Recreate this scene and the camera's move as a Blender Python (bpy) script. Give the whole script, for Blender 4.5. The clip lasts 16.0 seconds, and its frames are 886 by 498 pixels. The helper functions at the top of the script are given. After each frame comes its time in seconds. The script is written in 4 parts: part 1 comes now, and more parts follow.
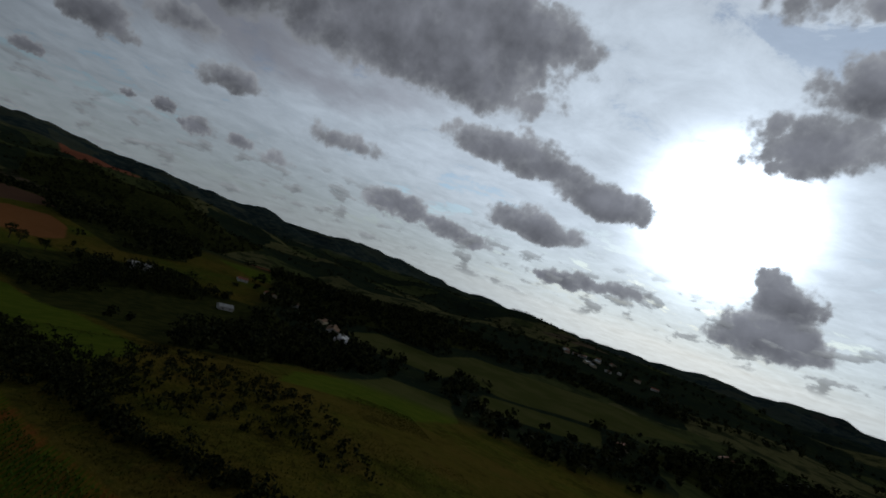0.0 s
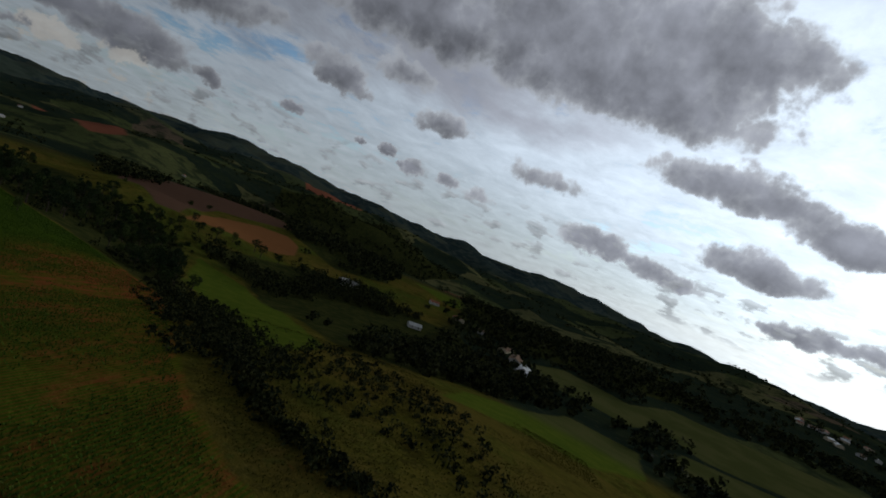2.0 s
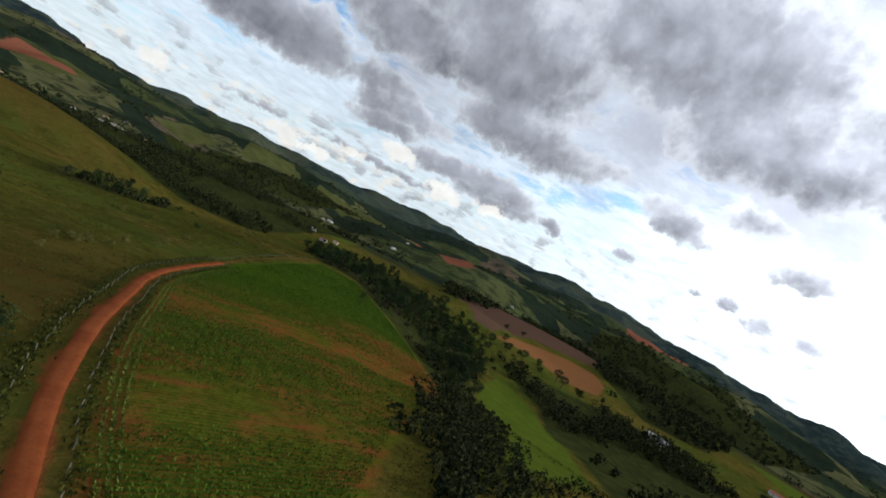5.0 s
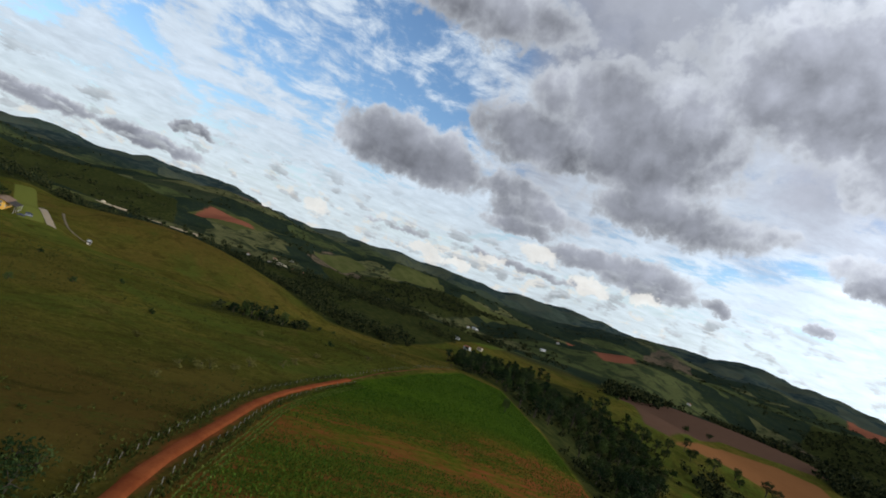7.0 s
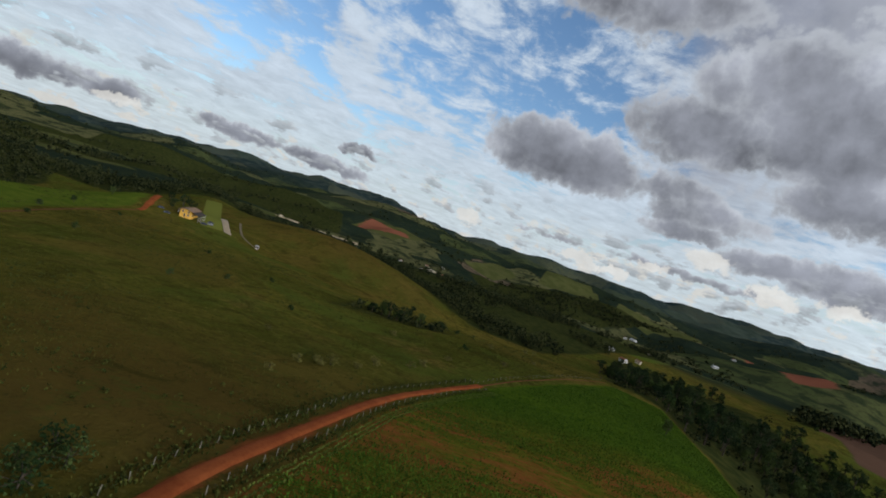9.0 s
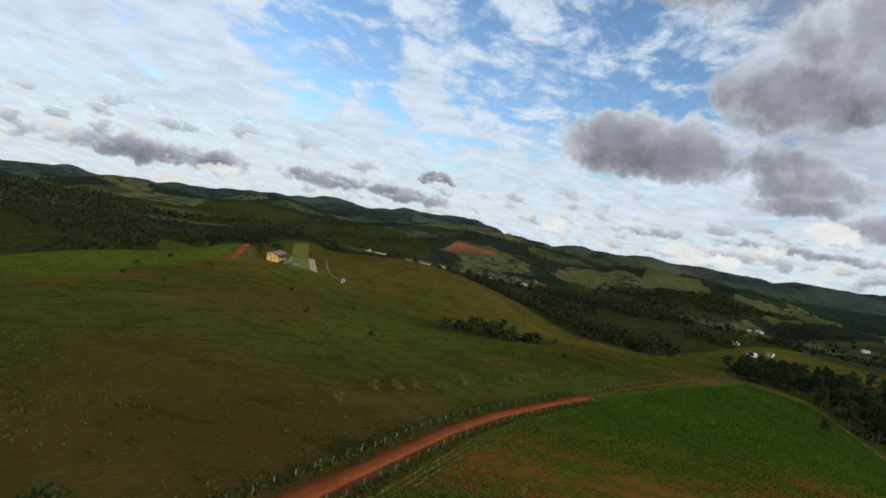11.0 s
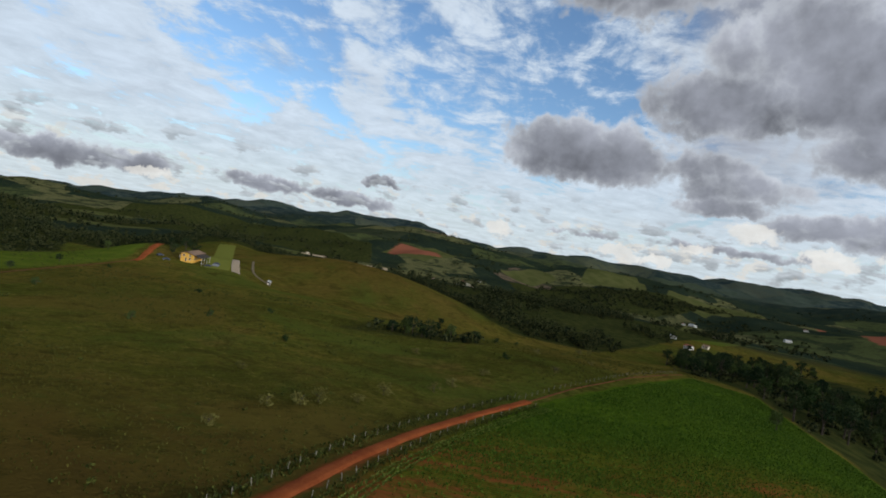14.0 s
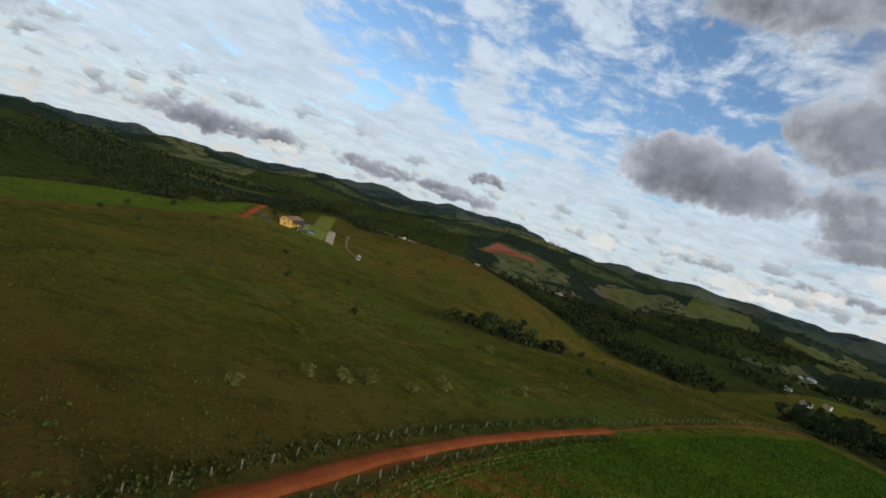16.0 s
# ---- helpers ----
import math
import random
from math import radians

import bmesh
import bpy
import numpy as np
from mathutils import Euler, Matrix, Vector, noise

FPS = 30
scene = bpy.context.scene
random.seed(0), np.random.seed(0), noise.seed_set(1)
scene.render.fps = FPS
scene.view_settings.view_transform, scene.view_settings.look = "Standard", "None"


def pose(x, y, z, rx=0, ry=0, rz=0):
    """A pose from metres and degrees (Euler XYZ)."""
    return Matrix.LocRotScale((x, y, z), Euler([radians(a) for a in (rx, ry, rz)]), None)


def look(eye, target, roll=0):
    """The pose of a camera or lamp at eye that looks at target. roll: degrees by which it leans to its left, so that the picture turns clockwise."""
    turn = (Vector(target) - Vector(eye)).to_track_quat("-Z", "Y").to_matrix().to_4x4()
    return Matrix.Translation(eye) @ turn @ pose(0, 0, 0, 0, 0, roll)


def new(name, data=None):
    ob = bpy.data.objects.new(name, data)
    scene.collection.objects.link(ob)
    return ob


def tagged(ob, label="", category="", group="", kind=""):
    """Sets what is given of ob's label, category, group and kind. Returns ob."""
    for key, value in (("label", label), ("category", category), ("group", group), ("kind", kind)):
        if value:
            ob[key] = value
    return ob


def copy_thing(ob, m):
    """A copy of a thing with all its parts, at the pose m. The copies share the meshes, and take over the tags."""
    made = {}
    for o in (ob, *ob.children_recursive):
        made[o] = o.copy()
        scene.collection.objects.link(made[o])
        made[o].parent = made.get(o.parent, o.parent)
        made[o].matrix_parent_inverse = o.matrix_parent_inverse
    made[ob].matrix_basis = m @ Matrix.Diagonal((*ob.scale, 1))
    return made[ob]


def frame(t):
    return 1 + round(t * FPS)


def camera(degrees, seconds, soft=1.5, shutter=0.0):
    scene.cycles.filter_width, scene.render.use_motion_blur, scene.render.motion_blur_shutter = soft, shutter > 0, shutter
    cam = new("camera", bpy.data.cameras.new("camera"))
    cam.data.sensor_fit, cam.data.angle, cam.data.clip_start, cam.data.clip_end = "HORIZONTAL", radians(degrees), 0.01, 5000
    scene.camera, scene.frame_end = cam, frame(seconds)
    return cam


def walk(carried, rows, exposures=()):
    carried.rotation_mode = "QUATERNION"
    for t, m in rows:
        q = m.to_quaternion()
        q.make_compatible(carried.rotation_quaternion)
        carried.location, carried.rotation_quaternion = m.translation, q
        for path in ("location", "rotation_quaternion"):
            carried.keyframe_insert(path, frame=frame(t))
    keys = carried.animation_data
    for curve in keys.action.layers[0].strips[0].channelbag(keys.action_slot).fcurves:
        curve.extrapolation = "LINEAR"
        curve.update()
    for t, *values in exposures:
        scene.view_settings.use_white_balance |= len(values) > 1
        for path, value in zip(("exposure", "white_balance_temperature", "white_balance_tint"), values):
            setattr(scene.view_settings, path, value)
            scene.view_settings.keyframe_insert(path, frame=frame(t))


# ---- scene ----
# Farm valley seen from a small aeroplane: x to the east, y to the north, valley floor near z = 0.
cam = camera(81.18, 16.0, soft=1.8)
# the flight: seconds, place, turn in degrees
PATH = [
    (0.0, pose(-69.64, -13.03, 94.64, 92.25, -19.08, -102.71)),
    (0.5, pose(-65.63, -13.39, 93.79, 92.31, -18.83, -100.03)),
    (1.0, pose(-62.13, -15.87, 92.65, 90.20, -17.69, -91.94)),
    (1.5, pose(-58.85, -19.41, 91.35, 88.57, -20.07, -84.75)),
    (2.0, pose(-55.41, -23.07, 90.01, 88.21, -21.87, -79.90)),
    (2.5, pose(-52.01, -26.01, 88.64, 86.61, -22.74, -75.25)),
    (3.0, pose(-48.17, -28.22, 87.44, 85.77, -28.77, -68.40)),
    (3.5, pose(-43.98, -29.51, 86.37, 84.62, -28.80, -61.01)),
    (4.0, pose(-39.41, -29.68, 85.53, 84.24, -28.70, -52.96)),
    (4.5, pose(-34.60, -28.93, 84.76, 85.75, -28.13, -46.52)),
    (5.0, pose(-29.89, -27.43, 83.99, 87.80, -27.29, -41.71)),
    (5.2, pose(-28.15, -26.47, 83.73, 88.52, -26.14, -40.26)),
    (7.3, pose(-10.21, -12.81, 82.84, 92.46, -21.18, -22.42)),
    (7.5, pose(-8.83, -11.35, 82.54, 92.50, -22.41, -21.21)),
    (8.0, pose(-5.53, -7.65, 82.05, 92.70, -24.54, -17.94)),
    (8.5, pose(-2.62, -3.90, 81.47, 89.74, -20.99, -12.86)),
    (9.0, pose(-0.02, -0.18, 80.72, 87.27, -19.13, -6.76)),
    (9.5, pose(2.11, 3.36, 79.77, 86.12, -20.10, -2.51)),
    (9.7, pose(2.84, 4.79, 79.42, 85.66, -19.85, -1.44)),
    (11.8, pose(8.35, 19.29, 75.10, 90.14, -4.21, 2.21)),
    (12.0, pose(8.82, 20.61, 74.71, 90.99, -3.10, 1.30)),
    (12.5, pose(9.80, 23.98, 73.97, 91.44, -2.44, -0.07)),
    (13.0, pose(10.71, 27.46, 73.32, 91.05, -0.35, -0.59)),
    (13.5, pose(11.65, 30.90, 72.97, 89.64, -3.40, -1.65)),
    (14.0, pose(12.58, 34.30, 72.65, 88.41, -9.95, -3.17)),
    (14.5, pose(13.58, 37.75, 72.51, 88.15, -14.77, -3.28)),
    (15.0, pose(14.43, 41.27, 71.92, 87.26, -16.14, 0.17)),
    (15.5, pose(15.22, 44.96, 70.89, 86.89, -16.61, 4.63)),
    (16.0, pose(15.79, 48.98, 68.92, 85.64, -17.67, 8.21)),
]

EXPOSURES = [(0.0, -2.25), (1.0, -2.12), (1.5, -1.96), (2.0, -1.54), (2.5, -1.22), (3.0, -0.94), (3.5, -0.65),
             (4.2, -0.26), (4.7, -0.03), (5.2, 0.15), (7.3, -0.12), (8.5, -0.27), (9.6, -0.22), (12.0, 0.04), (13.0, -0.06), (14.0, -0.14), (16.0, -0.17)]
walk(cam, PATH, EXPOSURES)

# ---- sky and sun ----
SUN_AZ, SUN_EL = radians(128.5), radians(14.0)
sun_way = Vector((math.sin(SUN_AZ) * math.cos(SUN_EL), math.cos(SUN_AZ) * math.cos(SUN_EL), math.sin(SUN_EL)))


class Graph:
    """Short words for wiring node trees."""

    def __init__(self, tree):
        self.tree, self.nodes = tree, tree.nodes

    def link(self, value, socket):
        if isinstance(value, bpy.types.NodeSocket):
            self.tree.links.new(value, socket)
        elif value is not None:
            socket.default_value = value

    def math(self, op, a, b=None, c=None, clamp=False):
        n = self.nodes.new("ShaderNodeMath")
        n.operation, n.use_clamp = op, clamp
        for v, k in ((a, 0), (b, 1), (c, 2)):
            self.link(v, n.inputs[k])
        return n.outputs[0]

    def vec(self, op, a, b=None, scale=None):
        n = self.nodes.new("ShaderNodeVectorMath")
        n.operation = op
        self.link(a, n.inputs[0])
        self.link(b, n.inputs[1])
        if scale is not None:
            self.link(scale, n.inputs["Scale"])
        return n.outputs["Value"] if op in ("DOT_PRODUCT", "LENGTH") else n.outputs[0]

    def join(self, x, y, z=0.0):
        n = self.nodes.new("ShaderNodeCombineXYZ")
        for v, k in ((x, 0), (y, 1), (z, 2)):
            self.link(v, n.inputs[k])
        return n.outputs[0]

    def split(self, v):
        n = self.nodes.new("ShaderNodeSeparateXYZ")
        self.link(v, n.inputs[0])
        return n.outputs

    def noise(self, v, scale, detail=4.0, rough=0.55, warp=0.0, colour=False):
        n = self.nodes.new("ShaderNodeTexNoise")
        self.link(v, n.inputs["Vector"])
        n.inputs["Scale"].default_value, n.inputs["Detail"].default_value = scale, detail
        n.inputs["Roughness"].default_value, n.inputs["Distortion"].default_value = rough, warp
        return n.outputs["Color"] if colour else n.outputs["Fac"]

    def step(self, v, low, high, out0=0.0, out1=1.0):
        n = self.nodes.new("ShaderNodeMapRange")
        n.interpolation_type = "SMOOTHSTEP"
        for val, k in ((v, 0), (low, 1), (high, 2), (out0, 3), (out1, 4)):
            self.link(val, n.inputs[k])
        return n.outputs[0]

    def mix(self, f, a, b):
        n = self.nodes.new("ShaderNodeMix")
        n.data_type = "RGBA"
        self.link(f, n.inputs[0])
        for v, k in ((a, 6), (b, 7)):
            self.link((*v, 1.0) if isinstance(v, tuple) and len(v) == 3 else v, n.inputs[k])
        return n.outputs[2]

    def tint(self, colour, value):
        return self.vec("SCALE", colour, scale=value)

    def attr(self, name):
        n = self.nodes.new("ShaderNodeAttribute")
        n.attribute_name = name
        return n.outputs["Fac"]


world = bpy.data.worlds.new("sky")
scene.world = world
world.use_nodes = True
world.node_tree.nodes.clear()
g = Graph(world.node_tree)
way = g.vec("NORMALIZE", g.nodes.new("ShaderNodeTexCoord").outputs["Generated"])
wx, wy, wz = g.split(way)
az = g.math("DEGREES", g.math("ARCTAN2", wx, wy))
el = g.math("DEGREES", g.math("ARCSINE", wz))
near_sun = g.math("DEGREES", g.math("ARCCOSINE", g.vec("DOT_PRODUCT", way, tuple(sun_way))))
# clouds lie on a high ceiling, so they shrink towards the horizon
lift = g.math("ADD", g.math("MAXIMUM", wz, -0.06), 0.16)
ceiling = g.join(g.math("DIVIDE", wx, lift), g.math("DIVIDE", wy, lift), 0.0)

nishita = g.nodes.new("ShaderNodeTexSky")
nishita.sky_type, nishita.sun_disc = "NISHITA", False
nishita.sun_elevation, nishita.sun_rotation = SUN_EL, SUN_AZ
nishita.altitude, nishita.air_density, nishita.dust_density = 800.0, 1.0, 0.6
clear = g.vec("MULTIPLY", g.tint(nishita.outputs[0], 0.17), (0.80, 0.97, 1.16))

# thin white veil and streaks, denser towards the sun
glow = g.step(near_sun, 62.0, 6.0)
flare = g.math("POWER", g.step(near_sun, 14.5, 0.0), 2.3)
streak = g.noise(g.join(g.math("DIVIDE", wx, lift), g.math("MULTIPLY", g.math("DIVIDE", wy, lift), 0.6)), 1.3, 7.0, 0.62, 0.9)
fleck = g.noise(ceiling, 4.6, 8.0, 0.66, 0.35)
veil_seed = g.math("ADD", g.math("MULTIPLY", streak, 0.62), g.math("MULTIPLY", fleck, 0.46))
open_sky = g.math("MULTIPLY", g.step(az, 45.0, 12.0), g.step(az, -32.0, -14.0))
open_sky = g.math("MULTIPLY", open_sky, g.step(el, 5.0, 14.0))
cut = g.math("ADD", 0.40, g.math("MULTIPLY", open_sky, 0.09))
veil = g.step(veil_seed, cut, g.math("ADD", cut, 0.12))
low_haze = g.step(el, 11.0, 0.5)
veil = g.math("MAXIMUM", veil, g.math("MULTIPLY", low_haze, 1.0))
veil = g.math("MAXIMUM", veil, g.math("MULTIPLY", glow, 0.6))
veil_light = g.math("ADD", g.math("ADD", 0.78, g.math("MULTIPLY", glow, 0.66)), g.math("MULTIPLY", flare, 9.0))
veil_light = g.math("MULTIPLY", veil_light, g.math("SUBTRACT", 1.0, g.math("MULTIPLY", g.math("MULTIPLY", low_haze, g.math("MULTIPLY", g.step(near_sun, 75.0, 45.0), g.step(near_sun, 14.0, 36.0))), 0.30)))
veil_light = g.math("MULTIPLY", veil_light, g.math("ADD", 0.62, g.math("MULTIPLY", fleck, 0.76)))
veil_tone = g.mix(low_haze, (0.84, 0.97, 1.12), (0.85, 0.98, 1.08))
sky = g.mix(g.math("MULTIPLY", veil, 0.95), clear, g.tint(veil_tone, veil_light))

# grey cumulus by quarter of the sky: azimuth, elevation, half width, half height in degrees, weight
CLOUDS_BY_SUN = [
    (92, 21.0, 16, 5.4, 1.2), (98, 26, 13, 5.0, 1.1), (84, 24, 14, 6.5, 1.1), (105, 14.6, 7.5, 2.4, 1.0), (117, 12.0, 5.6, 2.0, 1.1), (111, 13.2, 7, 1.7, .9),
    (95.6, 4.9, 4.6, 1.5, 1.0), (103, 4.0, 4.2, 1.1, .9), (111, 7.8, 5.0, 1.8, .85), (99.5, 4.4, 7, 1.0, .8), (119, 3.4, 6, .8, .7), (115.3, 2.9, 3.6, .9, .8), (121.8, 3.9, 2.8, .8, .7),
    (135.2, 3.6, 4.8, 2.5, 1.2), (135.6, 7.0, 2.8, 2.6, 1.1), (134.6, 9.0, 1.8, 1.6, 1.0), (134.5, 21.5, 6.5, 3.0, .9), (138, 26, 6, 3, .8), (133, 33, 7, 2.4, .5),
]
CLOUDS_SMALL = [
    (60.3, 6.1, 1.3, .7, .9), (63.8, 11.0, 3.0, 1.7, 1.0), (69.8, 14.2, 3.2, 1.5, .6), (68.4, 6.1, .9, .5, .9), (71.6, 5.8, 1.1, .8, 1.0),
    (74.4, 5.1, 1.2, .8, 1.0), (78.3, 5.2, 1.6, .9, .8), (81.8, 5.1, 1.8, 1.1, .7), (75.6, 10.8, 3.4, 1.6, .7), (51, 13, 4.6, 1.9, .6),
    (61.5, 12, 4.4, 1.7, .6), (51.7, 5.4, 1.6, .9, .9), (88, 9.6, 5, 1.4, .55),
]
CLOUDS_EAST = [
    (44.8, 6.0, 5.6, 2.2, 1.0), (29, 10.8, 4.4, 1.9, .8), (33, 8.8, 4.8, 1.8, .8), (39, 21, 13, 6.0, 1.0), (58.7, 26, 18, 8.5, 1.15), (68, 20.5, 12, 5.2, 1.0),
    (17.2, 10.6, 9.4, 3.7, 1.2), (20, 27, 13, 3.6, .8), (30.4, 16.5, 8.5, 3.8, 1.0), (40.4, 18.0, 10, 6.0, 1.1), (31.2, 8.8, 4.6, 2.0, .7),
    (45, 12.6, 10, 3.2, 1.0), (31, 6.9, 4.2, 1.1, .9), (38, 6.0, 4, 1.5, .9), (18, 2.7, 4.6, .35, .5), (33, 3.0, 8.7, .5, .6),
]
CLOUDS_REST = [
    (-15.8, 2.0, 4.4, 1.0, 1.0), (-7.5, 2.0, 5.0, 1.0, 1.0), (-4.2, 4.5, 2.0, .6, .8), (-34, 1.3, 7.5, 1.3, .85), (-27, 1.6, 3.4, 1.1, .8),
    # the last four are unseen, added behind and overhead to dim the land
    (-60, 6, 12, 3, .8), (-90, 14, 20, 6, .8), (-140, 20, 25, 8, .8), (175, 16, 20, 6, .8), (0, 62, 30, 9, .5),
]
# ragged outlines: the directions are shaken before they meet the clouds
shake = g.noise(way, 7.0, 4.0, 0.55, 0.0, True)
sx, sy, _ = g.split(g.vec("SUBTRACT", shake, (0.5, 0.5, 0.5)))
fine = g.noise(way, 30.0, 6.0, 0.62, 0.0, True)
fx, fy, _ = g.split(g.vec("SUBTRACT", fine, (0.5, 0.5, 0.5)))
amount = g.step(el, 1.0, 20.0, 2.0, 8.0)
caz = g.math("ADD", az, g.math("ADD", g.math("MULTIPLY", sx, amount), g.math("MULTIPLY", fx, 3.6)))
cel = g.math("ADD", el, g.math("MULTIPLY", g.math("ADD", g.math("MULTIPLY", sy, amount), g.math("MULTIPLY", fy, 3.6)), 0.6))
body = g.noise(way, 11.0, 6.0, 0.56, 0.1)
mass, up_sum, up_weight = None, None, None
for a, e, w, h, weight in CLOUDS_BY_SUN + CLOUDS_SMALL + CLOUDS_EAST + CLOUDS_REST:
    p = g.math("MULTIPLY", g.math("SUBTRACT", caz, float(a)), 1.0 / w)
    q = g.math("MULTIPLY", g.math("SUBTRACT", cel, float(e)), 1.0 / h)
    # flat below, heaped above
    side = g.math("MAXIMUM", q, g.math("MULTIPLY", q, -1.35))
    r2 = g.math("MULTIPLY_ADD", p, p, g.math("MULTIPLY", side, side))
    blob = g.math("MULTIPLY", g.math("SUBTRACT", 1.25, r2), weight)
    share = g.math("MAXIMUM", g.math("ADD", blob, 0.35), 0.0)
    up = g.math("MULTIPLY", share, q)
    mass = blob if mass is None else g.math("SMOOTH_MAX", mass, blob, 0.25)
    up_sum = up if up_sum is None else g.math("ADD", up_sum, up)
    up_weight = share if up_weight is None else g.math("ADD", up_weight, share)
raised = g.math("DIVIDE", up_sum, g.math("ADD", up_weight, 0.05))


def heap(v, scale):
    """Rounded lobes with sharp creases between them."""
    return g.math("ABSOLUTE", g.math("SUBTRACT", g.math("MULTIPLY", g.noise(v, scale, 4.0, 0.5), 2.0), 1.0))


lobes = g.math("ADD", g.math("MULTIPLY", heap(way, 13.0), 1.5), g.math("MULTIPLY", heap(way, 38.0), 0.62))
mass = g.math("ADD", mass, g.math("ADD", g.math("MULTIPLY", g.math("SUBTRACT", body, 0.5), 1.0), g.math("SUBTRACT", lobes, 0.33)))
cover = g.step(mass, -0.14, 0.50)
core = g.step(mass, 0.0, 1.15)
puffs = g.noise(way, 24.0, 6.0, 0.62, 0.2)
low_body = g.noise(way, 9.0, 5.0, 0.5, 0.1)
above = g.noise(g.vec("ADD", way, (0.0, 0.0, 0.045)), 9.0, 5.0, 0.5, 0.1)
relief = g.math("SUBTRACT", low_body, above)
tone = g.math("ADD", 0.285, g.math("ADD", g.math("MULTIPLY", relief, 0.55), g.math("MULTIPLY", g.math("SUBTRACT", puffs, 0.5), 0.12)))
tone = g.math("ADD", tone, g.math("MULTIPLY", g.math("MINIMUM", g.math("MAXIMUM", raised, -0.7), 1.0), 0.115))
tone = g.math("ADD", tone, g.math("MULTIPLY", lobes, 0.07))
tone = g.math("ADD", tone, g.math("MULTIPLY", g.math("SUBTRACT", 1.0, core), 0.27))
tone = g.math("ADD", g.math("MAXIMUM", tone, 0.17), g.math("ADD", g.math("MULTIPLY", flare, 0.22), g.math("MULTIPLY", glow, 0.06)))
cloud = g.tint(g.mix(core, (0.91, 0.975, 1.07), (0.885, 0.945, 1.11)), tone)
# bright heads of far cumulus low over the hills
tower = g.noise(g.join(g.math("MULTIPLY", az, 0.16), g.math("MULTIPLY", el, 0.3), 0.0), 2.3, 5.0, 0.6, 0.2)
tops = g.math("MULTIPLY", g.step(tower, 0.54, 0.62), g.math("MULTIPLY", g.step(el, 5.5, 2.5), g.step(az, 62.0, 40.0)))
sky = g.mix(g.math("MULTIPLY", tops, 0.75), sky, g.tint((1.0, 0.97, 0.90), g.math("ADD", 0.55, g.math("MULTIPLY", puffs, 0.5))))
# broken grey sheet towards the east; its unseen part overhead is added to dim the land
sheet_seed = g.noise(g.join(g.math("MULTIPLY", g.math("DIVIDE", wx, lift), 0.8), g.math("DIVIDE", wy, lift)), 0.9, 7.0, 0.6, 0.5)
east = g.math("MULTIPLY", g.math("MULTIPLY", g.step(az, 14.0, 34.0), g.step(az, 96.0, 70.0)), g.step(el, 7.0, 16.0, 0.0, 0.30))
east = g.math("MAXIMUM", east, g.step(el, 24.0, 46.0, 0.0, 0.5))
sheet = g.step(g.math("ADD", sheet_seed, east), 0.53, 0.80)
sheet = g.math("MULTIPLY", g.math("MULTIPLY", sheet, g.step(el, 3.0, 9.0)), g.step(near_sun, 16.0, 44.0, 0.15, 1.0))
sheet_light = g.math("ADD", g.math("MULTIPLY", body, 0.30), g.math("ADD", 0.26, g.math("MULTIPLY", glow, 0.42)))
# darker high up, out of view, so less skylight reaches the ground
sheet_light = g.math("MULTIPLY", sheet_light, g.step(el, 30.0, 52.0, 1.0, 0.28))
sky = g.mix(g.math("MULTIPLY", sheet, 0.9), sky, g.tint((0.89, 0.945, 1.12), sheet_light))
sky = g.mix(cover, sky, cloud)
# rows of small broken cumulus low down, all round
def row_seed(up):
    return g.noise(g.join(g.math("MULTIPLY", az, 0.34), g.math("MULTIPLY", g.math("ADD", el, up), 0.80)), 1.0, 5.0, 0.55, 0.15)


low_row = row_seed(0.0)
lit = g.math("SUBTRACT", low_row, row_seed(0.35))
rows_on = g.math("MULTIPLY", g.step(low_row, 0.53, 0.62), g.math("MULTIPLY", g.step(el, 8.0, 3.5), g.step(el, 0.0, 0.8)))
row_light = g.math("ADD", 0.46, g.math("ADD", g.math("MULTIPLY", lit, 1.5), g.math("MULTIPLY", g.step(low_row, 0.56, 0.70), -0.13)))
sky = g.mix(g.math("MULTIPLY", rows_on, 0.72), sky, g.tint((0.90, 0.97, 1.05), g.math("MAXIMUM", row_light, 0.25)))
# sunlit white heads that stand over the far hills: azimuth, elevation, half width, half height
heads = None
for a, e, w, h in ((9.3, 1.9, 1.7, 0.9), (22.0, 1.4, 2.6, 0.7), (25.8, 1.1, 2.0, 0.6), (34.0, 5.2, 2.4, 0.9), (-27.0, 1.0, 2.2, 0.5), (40.0, 3.6, 2.2, 0.8), (45.5, 4.2, 2.0, 0.8), (29.0, 2.9, 2.0, 0.5)):
    p = g.math("DIVIDE", g.math("SUBTRACT", g.math("ADD", az, g.math("MULTIPLY", fx, 5.0)), a), w)
    q = g.math("DIVIDE", g.math("SUBTRACT", g.math("ADD", el, g.math("MULTIPLY", fy, 3.0)), e), h)
    one = g.math("SUBTRACT", 1.2, g.math("ADD", g.math("MULTIPLY", p, p), g.math("MULTIPLY", q, q)))
    heads = one if heads is None else g.math("MAXIMUM", heads, one)
sky = g.mix(g.math("MULTIPLY", g.step(heads, 0.0, 0.7), 0.8), sky, g.tint((1.0, 0.99, 0.95), g.math("ADD", 0.62, g.math("MULTIPLY", puffs, 0.5))))
# the half of the sky round the sun is far brighter
sky = g.tint(sky, g.step(near_sun, 92.0, 30.0, 1.0, 2.25))
# below the horizon: the same dull green as the country
sky = g.mix(g.step(el, -1.5, -4.0), sky, (0.03, 0.04, 0.03))
back = g.nodes.new("ShaderNodeBackground")
g.link(sky, back.inputs[0])
back.inputs[1].default_value = 1.0
